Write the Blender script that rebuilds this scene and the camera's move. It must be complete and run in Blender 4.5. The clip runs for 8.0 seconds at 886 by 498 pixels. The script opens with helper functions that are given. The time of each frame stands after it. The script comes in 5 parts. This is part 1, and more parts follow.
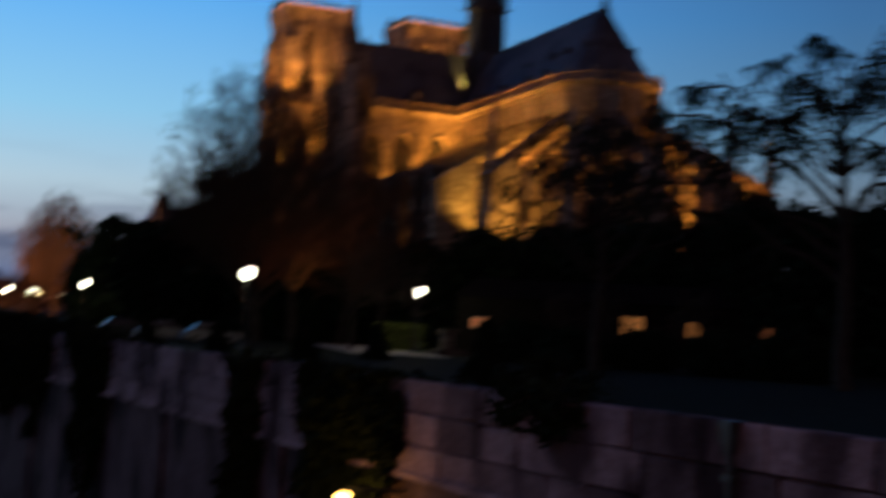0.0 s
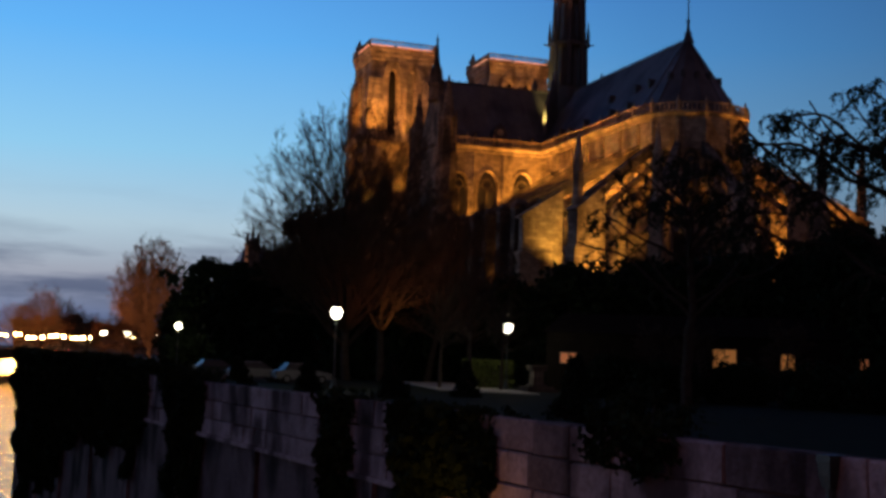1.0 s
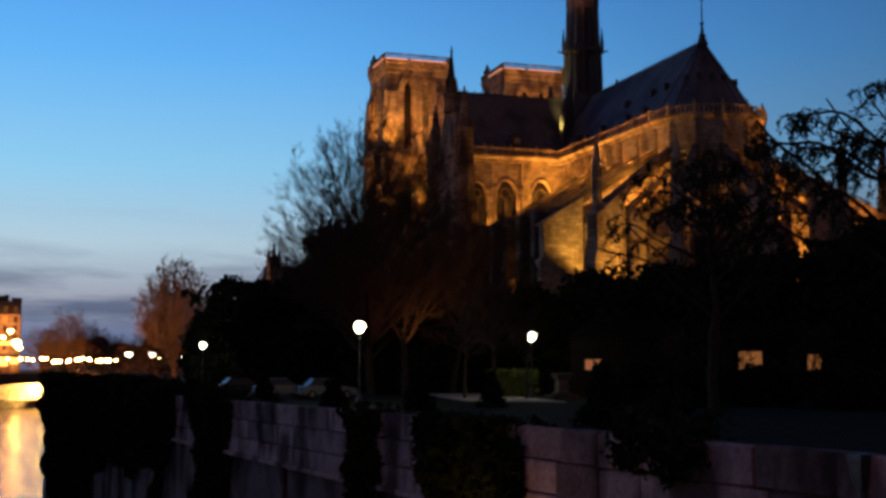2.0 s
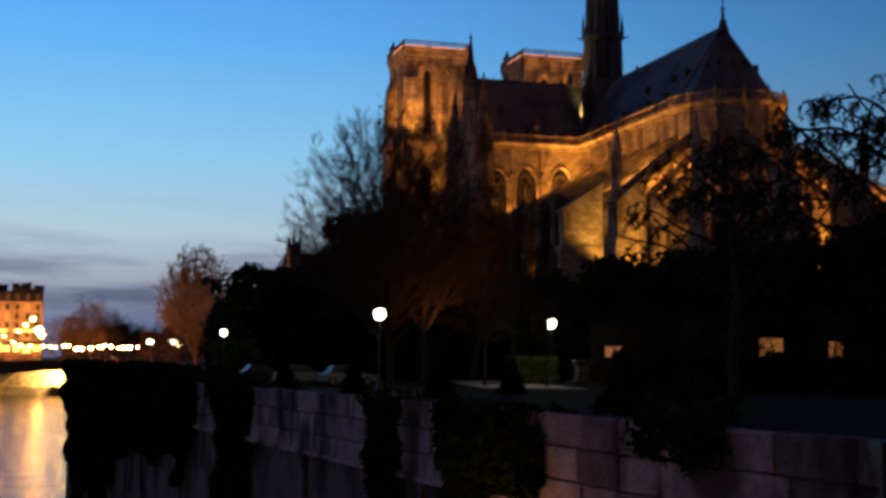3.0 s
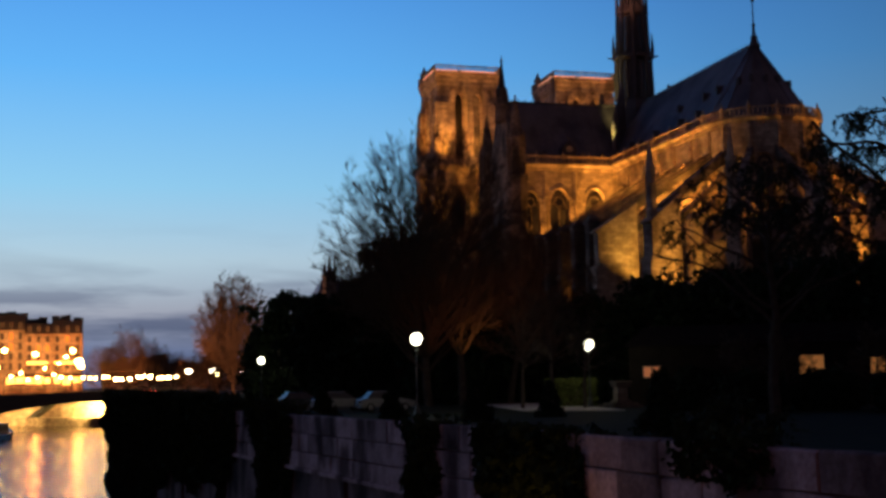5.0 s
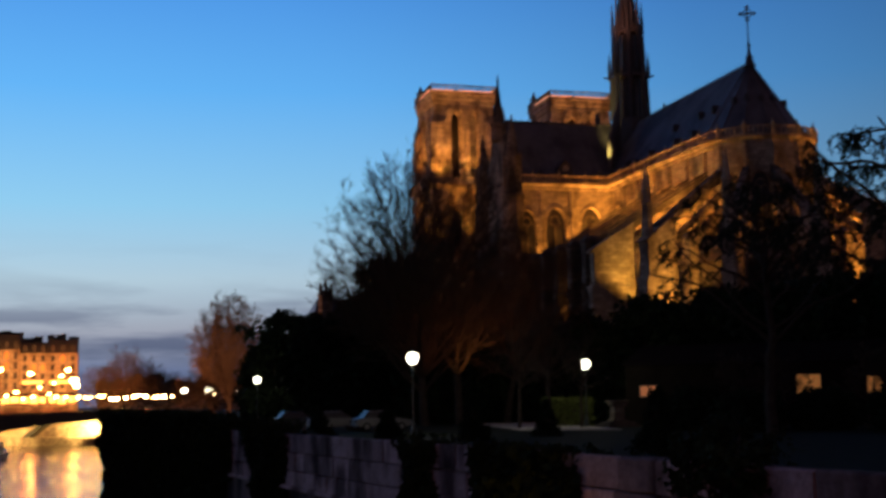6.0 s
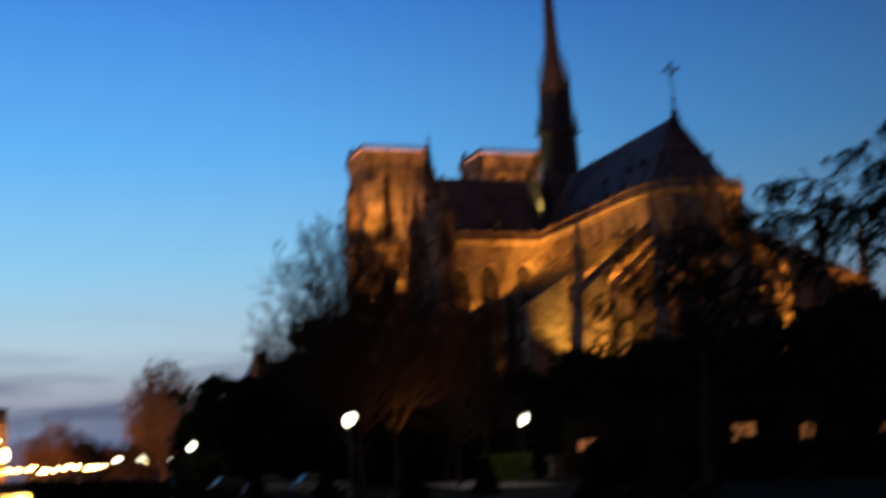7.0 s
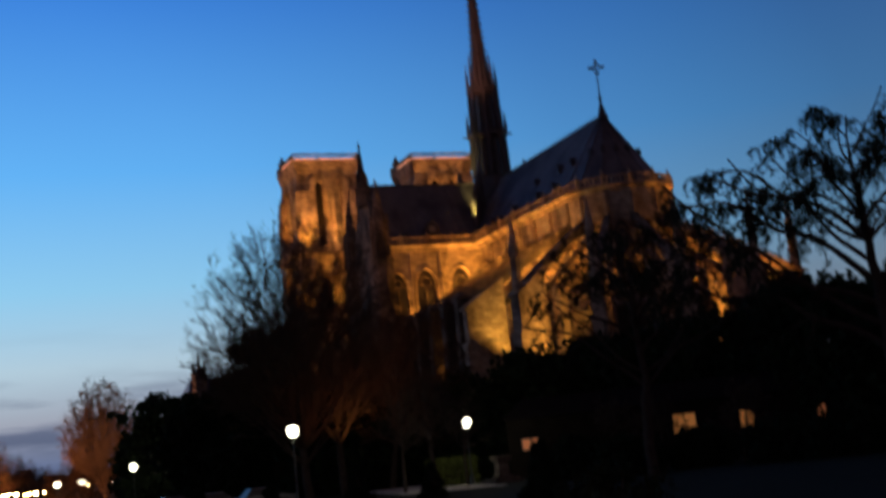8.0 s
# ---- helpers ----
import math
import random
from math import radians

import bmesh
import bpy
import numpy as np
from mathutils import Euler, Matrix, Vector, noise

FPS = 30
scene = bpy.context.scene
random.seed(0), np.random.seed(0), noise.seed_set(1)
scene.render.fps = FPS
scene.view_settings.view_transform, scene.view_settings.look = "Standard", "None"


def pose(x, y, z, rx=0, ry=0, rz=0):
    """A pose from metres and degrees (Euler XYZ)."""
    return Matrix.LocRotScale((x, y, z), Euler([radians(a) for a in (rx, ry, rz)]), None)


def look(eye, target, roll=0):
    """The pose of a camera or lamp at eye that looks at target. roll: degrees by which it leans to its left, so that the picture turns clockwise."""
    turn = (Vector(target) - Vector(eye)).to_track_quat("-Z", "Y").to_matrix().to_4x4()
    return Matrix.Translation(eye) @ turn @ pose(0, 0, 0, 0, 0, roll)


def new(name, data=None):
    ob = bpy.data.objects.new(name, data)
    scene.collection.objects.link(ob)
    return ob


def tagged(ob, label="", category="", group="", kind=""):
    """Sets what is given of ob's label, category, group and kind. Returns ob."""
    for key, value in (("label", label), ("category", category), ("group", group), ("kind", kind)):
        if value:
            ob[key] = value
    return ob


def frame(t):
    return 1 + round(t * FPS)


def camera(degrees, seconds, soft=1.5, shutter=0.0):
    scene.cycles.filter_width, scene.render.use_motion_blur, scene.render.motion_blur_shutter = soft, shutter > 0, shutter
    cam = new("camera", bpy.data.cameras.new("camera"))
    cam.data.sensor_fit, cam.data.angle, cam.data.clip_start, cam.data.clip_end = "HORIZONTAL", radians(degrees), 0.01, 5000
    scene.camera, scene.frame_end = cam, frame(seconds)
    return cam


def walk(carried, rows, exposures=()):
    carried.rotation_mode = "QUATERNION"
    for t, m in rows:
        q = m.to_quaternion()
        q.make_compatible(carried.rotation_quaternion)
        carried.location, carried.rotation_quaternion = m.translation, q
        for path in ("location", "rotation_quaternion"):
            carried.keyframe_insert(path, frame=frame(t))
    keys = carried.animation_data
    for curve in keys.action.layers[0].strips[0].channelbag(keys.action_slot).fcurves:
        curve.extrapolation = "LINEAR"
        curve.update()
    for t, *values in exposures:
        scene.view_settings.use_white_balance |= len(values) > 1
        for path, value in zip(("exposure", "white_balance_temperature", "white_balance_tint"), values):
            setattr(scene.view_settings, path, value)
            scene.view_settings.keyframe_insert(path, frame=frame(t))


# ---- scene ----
# ---- camera ----
EYE = (255.54, -86.67, 2.47)
cam = camera(40.05, 8.0, soft=3.2, shutter=0.9)


def aim(yaw, pitch, roll):
    """Pose at the standing place on the bridge, turned by yaw, pitch and roll."""
    return pose(*EYE, 90 + pitch, 0, yaw) @ pose(0, 0, 0, 0, 0, roll)


TURNS = [
    (0.0, 66.71, 3.62, 2.79), (0.1, 68.00, 3.18, 3.61), (0.2, 68.69, 3.10, 3.06), (0.3, 69.45, 2.69, 2.80),
    (0.5, 70.32, 3.07, 2.17), (0.7, 70.92, 4.21, 2.49), (1.0, 70.87, 5.18, 1.89), (1.5, 71.68, 4.94, 0.61),
    (1.7, 71.68, 5.60, 0.20), (3.0, 72.79, 5.08, 0.04), (3.5, 74.42, 4.93, 0.41), (4.0, 75.15, 4.97, -0.12),
    (4.5, 74.81, 5.63, -0.51), (4.7, 74.34, 6.03, -0.97), (5.8, 74.72, 6.66, -1.07), (6.0, 74.24, 7.11, -1.10),
    (6.5, 73.41, 7.03, -1.36), (6.8, 73.03, 8.28, -2.29), (7.0, 71.00, 9.75, -3.04), (7.2, 69.84, 11.02, -2.91),
    (7.3, 69.63, 11.01, -3.40), (7.5, 67.63, 9.65, -6.76), (7.7, 67.59, 8.79, -7.42), (8.0, 67.91, 9.75, -6.19)]
walk(cam, [(t, aim(a, b, c)) for t, a, b, c in TURNS])

# ---- world: clear dusk sky, bright in the west ----
world = bpy.data.worlds.new("dusk")
scene.world = world
world.use_nodes = True
wn, wl = world.node_tree.nodes, world.node_tree.links
wn.clear()


def wnode(kind, **kw):
    n = wn.new(kind)
    for k, v in kw.items():
        n.inputs[k].default_value = v
    return n


def ramp_of(nodes, stops):
    n = nodes.new("ShaderNodeValToRGB")
    e = n.color_ramp.elements
    while len(e) < len(stops):
        e.new(0.5)
    for el, (p, c) in zip(e, stops):
        el.position = p
        el.color = (*c, 1)
    return n


tc = wn.new("ShaderNodeTexCoord")
sep = wn.new("ShaderNodeSeparateXYZ")
wl.new(tc.outputs["Generated"], sep.inputs[0])
sky_ramp = ramp_of(wn, [(0.0, (.11, .14, .27)), (0.025, (.13, .17, .31)), (0.06, (.36, .39, .48)), (0.10, (.46, .62, .74)),
                        (0.16, (.29, .62, .90)), (0.25, (.135, .48, .98)), (0.38, (.055, .265, .82)), (0.6, (.018, .08, .30)), (1.0, (.014, .03, .11))])
wl.new(sep.outputs["Z"], sky_ramp.inputs[0])
west = wn.new("ShaderNodeVectorMath")
west.operation = "DOT_PRODUCT"
west.inputs[1].default_value = (-0.97, -0.22, 0.0)
wl.new(tc.outputs["Generated"], west.inputs[0])
half = wn.new("ShaderNodeMapRange")
half.inputs["From Min"].default_value = -1
wl.new(west.outputs["Value"], half.inputs["Value"])
west_ramp = ramp_of(wn, [(0.0, (.02, .02, .022)), (0.5, (.11, .105, .11)), (0.78, (.33, .33, .36)), (0.86, (.54, .54, .58)), (0.94, (.88, .88, .89)), (1.0, (1.02, 1.02, 1.0))])
wl.new(half.outputs[0], west_ramp.inputs[0])
dim = wn.new("ShaderNodeMix")
dim.data_type, dim.blend_type = "RGBA", "MULTIPLY"
dim.inputs["Factor"].default_value = 1
wl.new(sky_ramp.outputs[0], dim.inputs["A"])
wl.new(west_ramp.outputs[0], dim.inputs["B"])
# pinkish dusk band opposite the set sun
east_ramp = ramp_of(wn, [(0.0, (.060, .031, .036)), (0.5, (.042, .023, .028)), (0.74, (.009, .005, .008)), (0.82, (0, 0, 0))])
wl.new(half.outputs[0], east_ramp.inputs[0])
mul = wn.new("ShaderNodeMix")
mul.data_type, mul.blend_type = "RGBA", "ADD"
mul.inputs["Factor"].default_value = 1
wl.new(dim.outputs["Result"], mul.inputs["A"])
wl.new(east_ramp.outputs[0], mul.inputs["B"])
# low cloud banks near the horizon
stretch = wn.new("ShaderNodeMapping")
stretch.inputs["Scale"].default_value = (3, 3, 22)
wl.new(tc.outputs["Generated"], stretch.inputs[0])
puff = wnode("ShaderNodeTexNoise", Scale=2.3, Detail=5, Roughness=0.5)
wl.new(stretch.outputs[0], puff.inputs["Vector"])
puff_r = ramp_of(wn, [(0.46, (0, 0, 0)), (0.62, (1, 1, 1))])
wl.new(puff.outputs[0], puff_r.inputs[0])
low = ramp_of(wn, [(0.0, (1, 1, 1)), (0.05, (.9, .9, .9)), (0.10, (0.12, 0.12, 0.12)), (0.14, (0, 0, 0))])
wl.new(sep.outputs["Z"], low.inputs[0])
amount = wn.new("ShaderNodeMath")
amount.operation = "MULTIPLY"
wl.new(puff_r.outputs[0], amount.inputs[0])
wl.new(low.outputs[0], amount.inputs[1])
cloud = wn.new("ShaderNodeMix")
cloud.data_type = "RGBA"
cloud.inputs["B"].default_value = (.10, .125, .21, 1)
wl.new(amount.outputs[0], cloud.inputs["Factor"])
wl.new(mul.outputs["Result"], cloud.inputs["A"])
bg = wnode("ShaderNodeBackground", Strength=1.0)
wl.new(cloud.outputs["Result"], bg.inputs["Color"])
wo = wn.new("ShaderNodeOutputWorld")
wl.new(bg.outputs[0], wo.inputs[0])

# the last glow of the set sun
sun = new("sun", bpy.data.lights.new("sun", "SUN"))
sun.data.energy, sun.data.angle, sun.data.color = 0.03, radians(20), (1, .8, .6)
sun.matrix_world = look((-300, -120, 40), (0, 0, 0))


def spot(eye, target, watts, color=(1.0, .385, .055), angle=100, size=0.4):
    """A floodlight of the monument's lighting."""
    ob = new("floodlight_beam", bpy.data.lights.new("floodlight_beam", "SPOT"))
    ob.data.energy, ob.data.color = watts * 3.9, color
    ob.data.spot_size, ob.data.spot_blend, ob.data.shadow_soft_size = radians(angle), 0.7, size
    ob.matrix_world = look(eye, target)
    return ob


def glow(place, watts, color=(1.0, .55, .2), size=0.3):
    ob = new("lamp_light", bpy.data.lights.new("lamp_light", "POINT"))
    ob.data.energy, ob.data.color, ob.data.shadow_soft_size = watts, color, size
    ob.location = place
    return ob


# belfries
spot((18.6, -19.2, 46.9), (14.2, -18.2, 57), 3600, angle=64, size=.5)
spot((18.6, -11.8, 46.9), (14.2, -12.2, 53), 1900, angle=44, size=.5)
spot((24, -13.5, 42.5), (14.2, -14.5, 62), 3800, (1, .40, .14), angle=70)
spot((8, -24.5, 49.0), (8, -20, 64), 1800, angle=110)
spot((17.0, 10, 49.5), (14.2, 11, 64), 2600, angle=120)
spot((24, 11, 46), (14.2, 11, 62), 2600, (1, .40, .14), angle=70)
# tower shafts
spot((16.9, -12.9, 35.0), (14.2, -12.6, 46), 2600, angle=85, size=.5)
spot((16.6, -21.6, 33.0), (15, -20.6, 46), 1300, angle=85, size=.5)
spot((10, -25.5, 33.0), (10, -20, 46), 1400, angle=90)
spot((30, -24, 12), (14, -15, 34), 9000, (1, .40, .14), angle=70)
# south front, from the lawn
spot((96, -50, 1.2), (72, -24.5, 34), 2600, (1, .34, .15), angle=40)
spot((60, -48, 1.2), (40, -20, 20), 4200, (1, .36, .12), angle=70)
# garden floodlights under the bare trees
for b_, d_, up_, w_ in ((73.6, 99, 22, 130), (71.4, 101, 20, 110), (69.6, 102, 17, 90)):
    a_ = radians(b_)
    e_ = (EYE[0] - d_ * math.sin(a_), EYE[1] + d_ * math.cos(a_), .9)
    spot(e_, (EYE[0] - (d_ + 14) * math.sin(a_), EYE[1] + (d_ + 14) * math.cos(a_), up_), w_, (1, .30, .13), angle=75)
# transept and clerestory, from the gallery roofs
spot((78.0, -14.4, 23.2), (75.6, -14.4, 32), 1700, angle=85)
spot((78.6, -20.5, 22.6), (75.6, -20.5, 33), 900, angle=85)
for lx, watts in ((78.8, 3700), (84.2, 3300), (89.5, 2900), (94.8, 2700), (100.2, 2500), (105.5, 2300)):
    spot((lx, -10.9, 23.3), (lx, -7.5, 34), watts * 1.3, angle=105)
for deg, watts in ((-72, 2000), (-40, 340), (-5, 160), (50, 1500), (80, 1500)):
    a = radians(deg)
    spot((108 + 13.2 * math.cos(a), 13.2 * math.sin(a), 22.6), (108 + 8 * math.cos(a), 8 * math.sin(a), 34), watts, angle=115)
# between the buttress piers
spot((112.2, -18.0, 13.2), (109.0, -19.6, 24), 1700, (1, .50, .08), angle=95)
spot((121.4, -15.2, 12.9), (117.6, -18.2, 20), 1300, (1, .46, .08), angle=120)
spot((96.5, -20.4, 12.6), (93, -21.5, 22), 300, angle=120)
spot((126, 10, 13), (124, 4.5, 25), 3400, angle=120)
spot((120, 16, 13), (117, 14, 28), 3600, angle=120)
# light on the shafts in the roof valley and on the spire
spot((76.2, -8.6, 40.6), (71.6, -4.6, 47), 2400, (1, .74, .22), angle=42)
spot((82, -14, 46), (68, 0, 80), 9000, (1, .38, .22), angle=34)
# garden lanterns
WARM_WHITE = (1.0, .93, .68)
for place in ((178.0, -67.0, 5.3), (169.5, -51.4, 5.05), (116.5, -69.6, 5.25), (31, -68, 5.3)):
    glow(place, 170, WARM_WHITE)
# unseen sodium lamp on the bridge, added to brighten the quay wall
glow((263.0, -104.0, 6.6), 1000, (1, .32, .16), .2)
glow((234.0, -79.2, -0.8), 7, (1, .42, .06), .12)
# quay and street lights of the far bank
glow((82, -68, 9.0), 8500, (1, .40, .20))
glow((72, -76, 7.0), 6000, (1, .34, .12))
for y in (-94, -106, -120):
    glow((-118, y, 10), 10000, (1, .175, .03), 1.0)
glow((-128, -78, 5), 22000, (1, .28, .06), 1.0)
spot((-93, -112, -1.5), (-118, -100, -5), 24000, (1, .58, .16), angle=130)
spot((-93, -90, -1.5), (-118, -92, -5), 18000, (1, .58, .16), angle=130)
spot((-99, -121, -.5), (-122, -116, -5.6), 15000, (1, .58, .16), angle=120)
# a floodlight on the lawn that catches the twigs above it
spot((153.1, -55.7, 2.5), (151.4, -54.6, 9), 130, (1, .42, .12), angle=75)


# ---- materials ----
def mat(name, c1, c2, rough=0.85, scale=1.0, bump=0.3, metal=0.0, fine=8.0, stain=None, joints=None, island=0.0):
    """Two-scale mottled surface; stain: a third colour in patches; joints: (block width, height) of masonry."""
    m = bpy.data.materials.new(name)
    m.use_nodes = True
    n, l = m.node_tree.nodes, m.node_tree.links
    b = n["Principled BSDF"]
    b.inputs["Roughness"].default_value, b.inputs["Metallic"].default_value = rough, metal
    if rough >= .7:
        b.inputs["Specular IOR Level"].default_value = 0.03
    t = n.new("ShaderNodeTexCoord")
    place = n.new("ShaderNodeNewGeometry").outputs["Position"] if island else t.outputs["Object"]
    big = n.new("ShaderNodeTexNoise")
    big.inputs["Scale"].default_value, big.inputs["Detail"].default_value = scale, 6
    l.new(place, big.inputs["Vector"])
    small = n.new("ShaderNodeTexNoise")
    small.inputs["Scale"].default_value, small.inputs["Detail"].default_value = scale * fine, 4
    l.new(place, small.inputs["Vector"])
    r = ramp_of(n, [(0.32, c1), (0.68, c2)])
    add = n.new("ShaderNodeMath")
    add.operation = "MULTIPLY_ADD"
    add.inputs[1].default_value, add.inputs[2].default_value = 0.45, 0.0
    l.new(small.outputs[0], add.inputs[0])
    add2 = n.new("ShaderNodeMath")
    add2.operation = "MULTIPLY_ADD"
    add2.inputs[1].default_value = 0.6
    l.new(big.outputs[0], add2.inputs[0])
    l.new(add.outputs[0], add2.inputs[2])
    l.new(add2.outputs[0], r.inputs[0])
    col = r.outputs[0]
    if stain:
        v = n.new("ShaderNodeTexNoise")
        v.inputs["Scale"].default_value, v.inputs["Detail"].default_value = scale * 0.45, 8
        mp = n.new("ShaderNodeMapping")
        mp.inputs["Scale"].default_value = (1.3, 1.3, 0.75)
        l.new(place, mp.inputs[0])
        l.new(mp.outputs[0], v.inputs["Vector"])
        vr = ramp_of(n, [(0.46, (0, 0, 0)), (0.62, (1, 1, 1))])
        l.new(v.outputs[0], vr.inputs[0])
        mx = n.new("ShaderNodeMix")
        mx.data_type = "RGBA"
        mx.inputs["B"].default_value = (*stain, 1)
        l.new(vr.outputs[0], mx.inputs["Factor"])
        l.new(col, mx.inputs["A"])
        col = mx.outputs["Result"]
    if joints:
        sp_ = n.new("ShaderNodeSeparateXYZ")
        l.new(place, sp_.inputs[0])
        sm = n.new("ShaderNodeMath")
        l.new(sp_.outputs["X"], sm.inputs[0])
        l.new(sp_.outputs["Y"], sm.inputs[1])
        cb = n.new("ShaderNodeCombineXYZ")
        l.new(sm.outputs[0], cb.inputs["X"])
        l.new(sp_.outputs["Z"], cb.inputs["Y"])
        br = n.new("ShaderNodeTexBrick")
        br.inputs["Scale"].default_value = 1.0
        br.inputs["Brick Width"].default_value, br.inputs["Row Height"].default_value = joints
        br.inputs["Mortar Size"].default_value = 0.03
        br.inputs["Color1"].default_value = (.8, .78, .76, 1)
        br.inputs["Color2"].default_value = (1.3, 1.28, 1.25, 1)
        br.inputs["Mortar"].default_value = (.62, .6, .58, 1)
        l.new(cb.outputs[0], br.inputs["Vector"])
        mj = n.new("ShaderNodeMix")
        mj.data_type, mj.blend_type = "RGBA", "MULTIPLY"
        mj.inputs["Factor"].default_value = 1
        l.new(col, mj.inputs["A"])
        l.new(br.outputs["Color"], mj.inputs["B"])
        col = mj.outputs["Result"]
    if island:
        oi = n.new("ShaderNodeObjectInfo")
        mr = n.new("ShaderNodeMapRange")
        mr.inputs["To Min"].default_value, mr.inputs["To Max"].default_value = 1 - island, 1 + island
        l.new(oi.outputs["Random"], mr.inputs["Value"])
        vm = n.new("ShaderNodeVectorMath")
        vm.operation = "SCALE"
        l.new(col, vm.inputs[0])
        l.new(mr.outputs[0], vm.inputs["Scale"])
        col = vm.outputs[0]
    l.new(col, b.inputs["Base Color"])
    bp = n.new("ShaderNodeBump")
    bp.inputs["Strength"].default_value, bp.inputs["Distance"].default_value = bump, 0.08
    height = add2.outputs[0]
    l.new(height, bp.inputs["Height"])
    l.new(bp.outputs[0], b.inputs["Normal"])
    return m


def emitter(name, color, strength):
    m = bpy.data.materials.new(name)
    m.use_nodes = True
    n, l = m.node_tree.nodes, m.node_tree.links
    b = n["Principled BSDF"]
    b.inputs["Base Color"].default_value = (*color, 1)
    b.inputs["Emission Color"].default_value = (*color, 1)
    b.inputs["Emission Strength"].default_value = strength
    return m


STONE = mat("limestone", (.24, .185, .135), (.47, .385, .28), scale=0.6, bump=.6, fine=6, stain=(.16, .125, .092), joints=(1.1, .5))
# Darker limestone copy; stands in for shade on flyers, ribs, slim piers and tracery
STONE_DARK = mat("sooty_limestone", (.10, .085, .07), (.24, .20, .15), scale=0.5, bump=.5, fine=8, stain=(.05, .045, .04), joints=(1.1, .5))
LEAD = mat("lead_roof", (.085, .076, .080), (.16, .145, .15), rough=.6, scale=.35, bump=.2, fine=7, stain=(.055, .05, .055))
SPIRE_LEAD = mat("dark_lead", (.035, .032, .033), (.085, .075, .07), rough=.6, scale=.6, bump=.3)
GLASS = mat("old_leaded_glass", (.012, .012, .014), (.03, .028, .03), rough=.4, scale=2, bump=.2)
DARK = mat("dark_opening", (.01, .009, .008), (.02, .018, .016), scale=2)
QUAY = mat("quay_limestone", (.18, .117, .115), (.42, .285, .275), scale=1.3, bump=1.0, fine=8, stain=(.07, .044, .044), island=.5)
QUAY_LOW = mat("weathered_quay_masonry", (.11, .071, .068), (.22, .145, .14), scale=.9, bump=.7, fine=10, stain=(.035, .026, .024))
BARK = mat("bark", (.035, .028, .022), (.085, .066, .05), scale=3, bump=.6)
TWIG = mat("twigs", (.04, .03, .022), (.09, .066, .048), scale=4)
CEDAR = mat("cedar_needles", (.012, .022, .014), (.03, .05, .03), scale=2)
YEW = mat("evergreen_leaves", (.010, .016, .009), (.024, .036, .018), scale=2, rough=.9)
IVY = mat("ivy_leaves", (.010, .016, .009), (.028, .040, .018), scale=2, rough=.9)
HEDGE = mat("hedge_leaves", (.042, .055, .014), (.085, .10, .03), scale=2, rough=.9)
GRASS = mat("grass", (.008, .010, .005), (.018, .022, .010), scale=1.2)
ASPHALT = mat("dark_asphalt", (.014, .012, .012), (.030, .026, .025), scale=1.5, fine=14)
# Near-black in colour, to keep the lodge dark under the open sky
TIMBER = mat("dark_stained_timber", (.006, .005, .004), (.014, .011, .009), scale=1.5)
GRAVEL = mat("gravel_path", (.32, .29, .24), (.48, .44, .37), scale=2.5, fine=14)
IRON = mat("painted_iron", (.012, .016, .014), (.03, .036, .032), rough=.5, scale=4)
PLASTER = mat("facade_stone", (.30, .25, .19), (.48, .41, .32), scale=.3, stain=(.22, .18, .14), joints=(1.4, .6))
ZINC = mat("zinc_roof", (.025, .026, .03), (.055, .056, .06), rough=.5, scale=.5)
CARPAINT = mat("silver_car_paint", (.14, .145, .15), (.19, .195, .2), rough=.42, scale=3, bump=.02, metal=.4)
DARKPAINT = mat("dark_car_paint", (.02, .022, .028), (.03, .032, .04), rough=.25, scale=3, bump=.02)
RUBBER = mat("rubber", (.012, .012, .012), (.02, .02, .02), scale=5)
LANTERN = emitter("lantern_glass", (1.0, .95, .66), 9)
FAR_LAMP = emitter("sodium_lamp", (1.0, .46, .10), 60)
FAR_WHITE = emitter("white_street_lamp", (1.0, .66, .25), 44)
ORANGE = emitter("quay_lamp_glass", (1.0, .50, .10), 14)
SHOP = emitter("lit_shopfront", (1.0, .48, .09), 4.5)
ROOM = emitter("lit_window", (1.0, .38, .10), 0.18)
ROOM_DIM = emitter("dim_window", (1.0, .34, .14), 0.12)
# Emission for the lit coping of the towers, where no lamp stands
COPING_GLOW = emitter("gallery_light_strip", (1.0, .42, .22), .75)
RED = emitter("tail_light", (1.0, .06, .03), 4)

WATER = bpy.data.materials.new("river_water")
WATER.use_nodes = True
n_, l_ = WATER.node_tree.nodes, WATER.node_tree.links
b_ = n_["Principled BSDF"]
b_.inputs["Base Color"].default_value = (.012, .018, .02, 1)
b_.inputs["Roughness"].default_value = 0.10
b_.inputs["IOR"].default_value = 1.33
tc_ = n_.new("ShaderNodeTexCoord")
w1, w2 = n_.new("ShaderNodeTexNoise"), n_.new("ShaderNodeTexNoise")
w1.inputs["Scale"].default_value, w1.inputs["Detail"].default_value = .55, 4
w2.inputs["Scale"].default_value, w2.inputs["Detail"].default_value = .13, 2
ad_ = n_.new("ShaderNodeMath")
mp_ = n_.new("ShaderNodeMapping")
mp_.inputs["Scale"].default_value = (1.3, .42, 1)
l_.new(tc_.outputs["Object"], mp_.inputs[0])
for w_, i_ in ((w1, 0), (w2, 1)):
    l_.new(mp_.outputs[0], w_.inputs["Vector"])
    l_.new(w_.outputs[0], ad_.inputs[i_])
bp_ = n_.new("ShaderNodeBump")
bp_.inputs["Strength"].default_value, bp_.inputs["Distance"].default_value = 0.6, 0.5
l_.new(ad_.outputs[0], bp_.inputs["Height"])
l_.new(bp_.outputs[0], b_.inputs["Normal"])

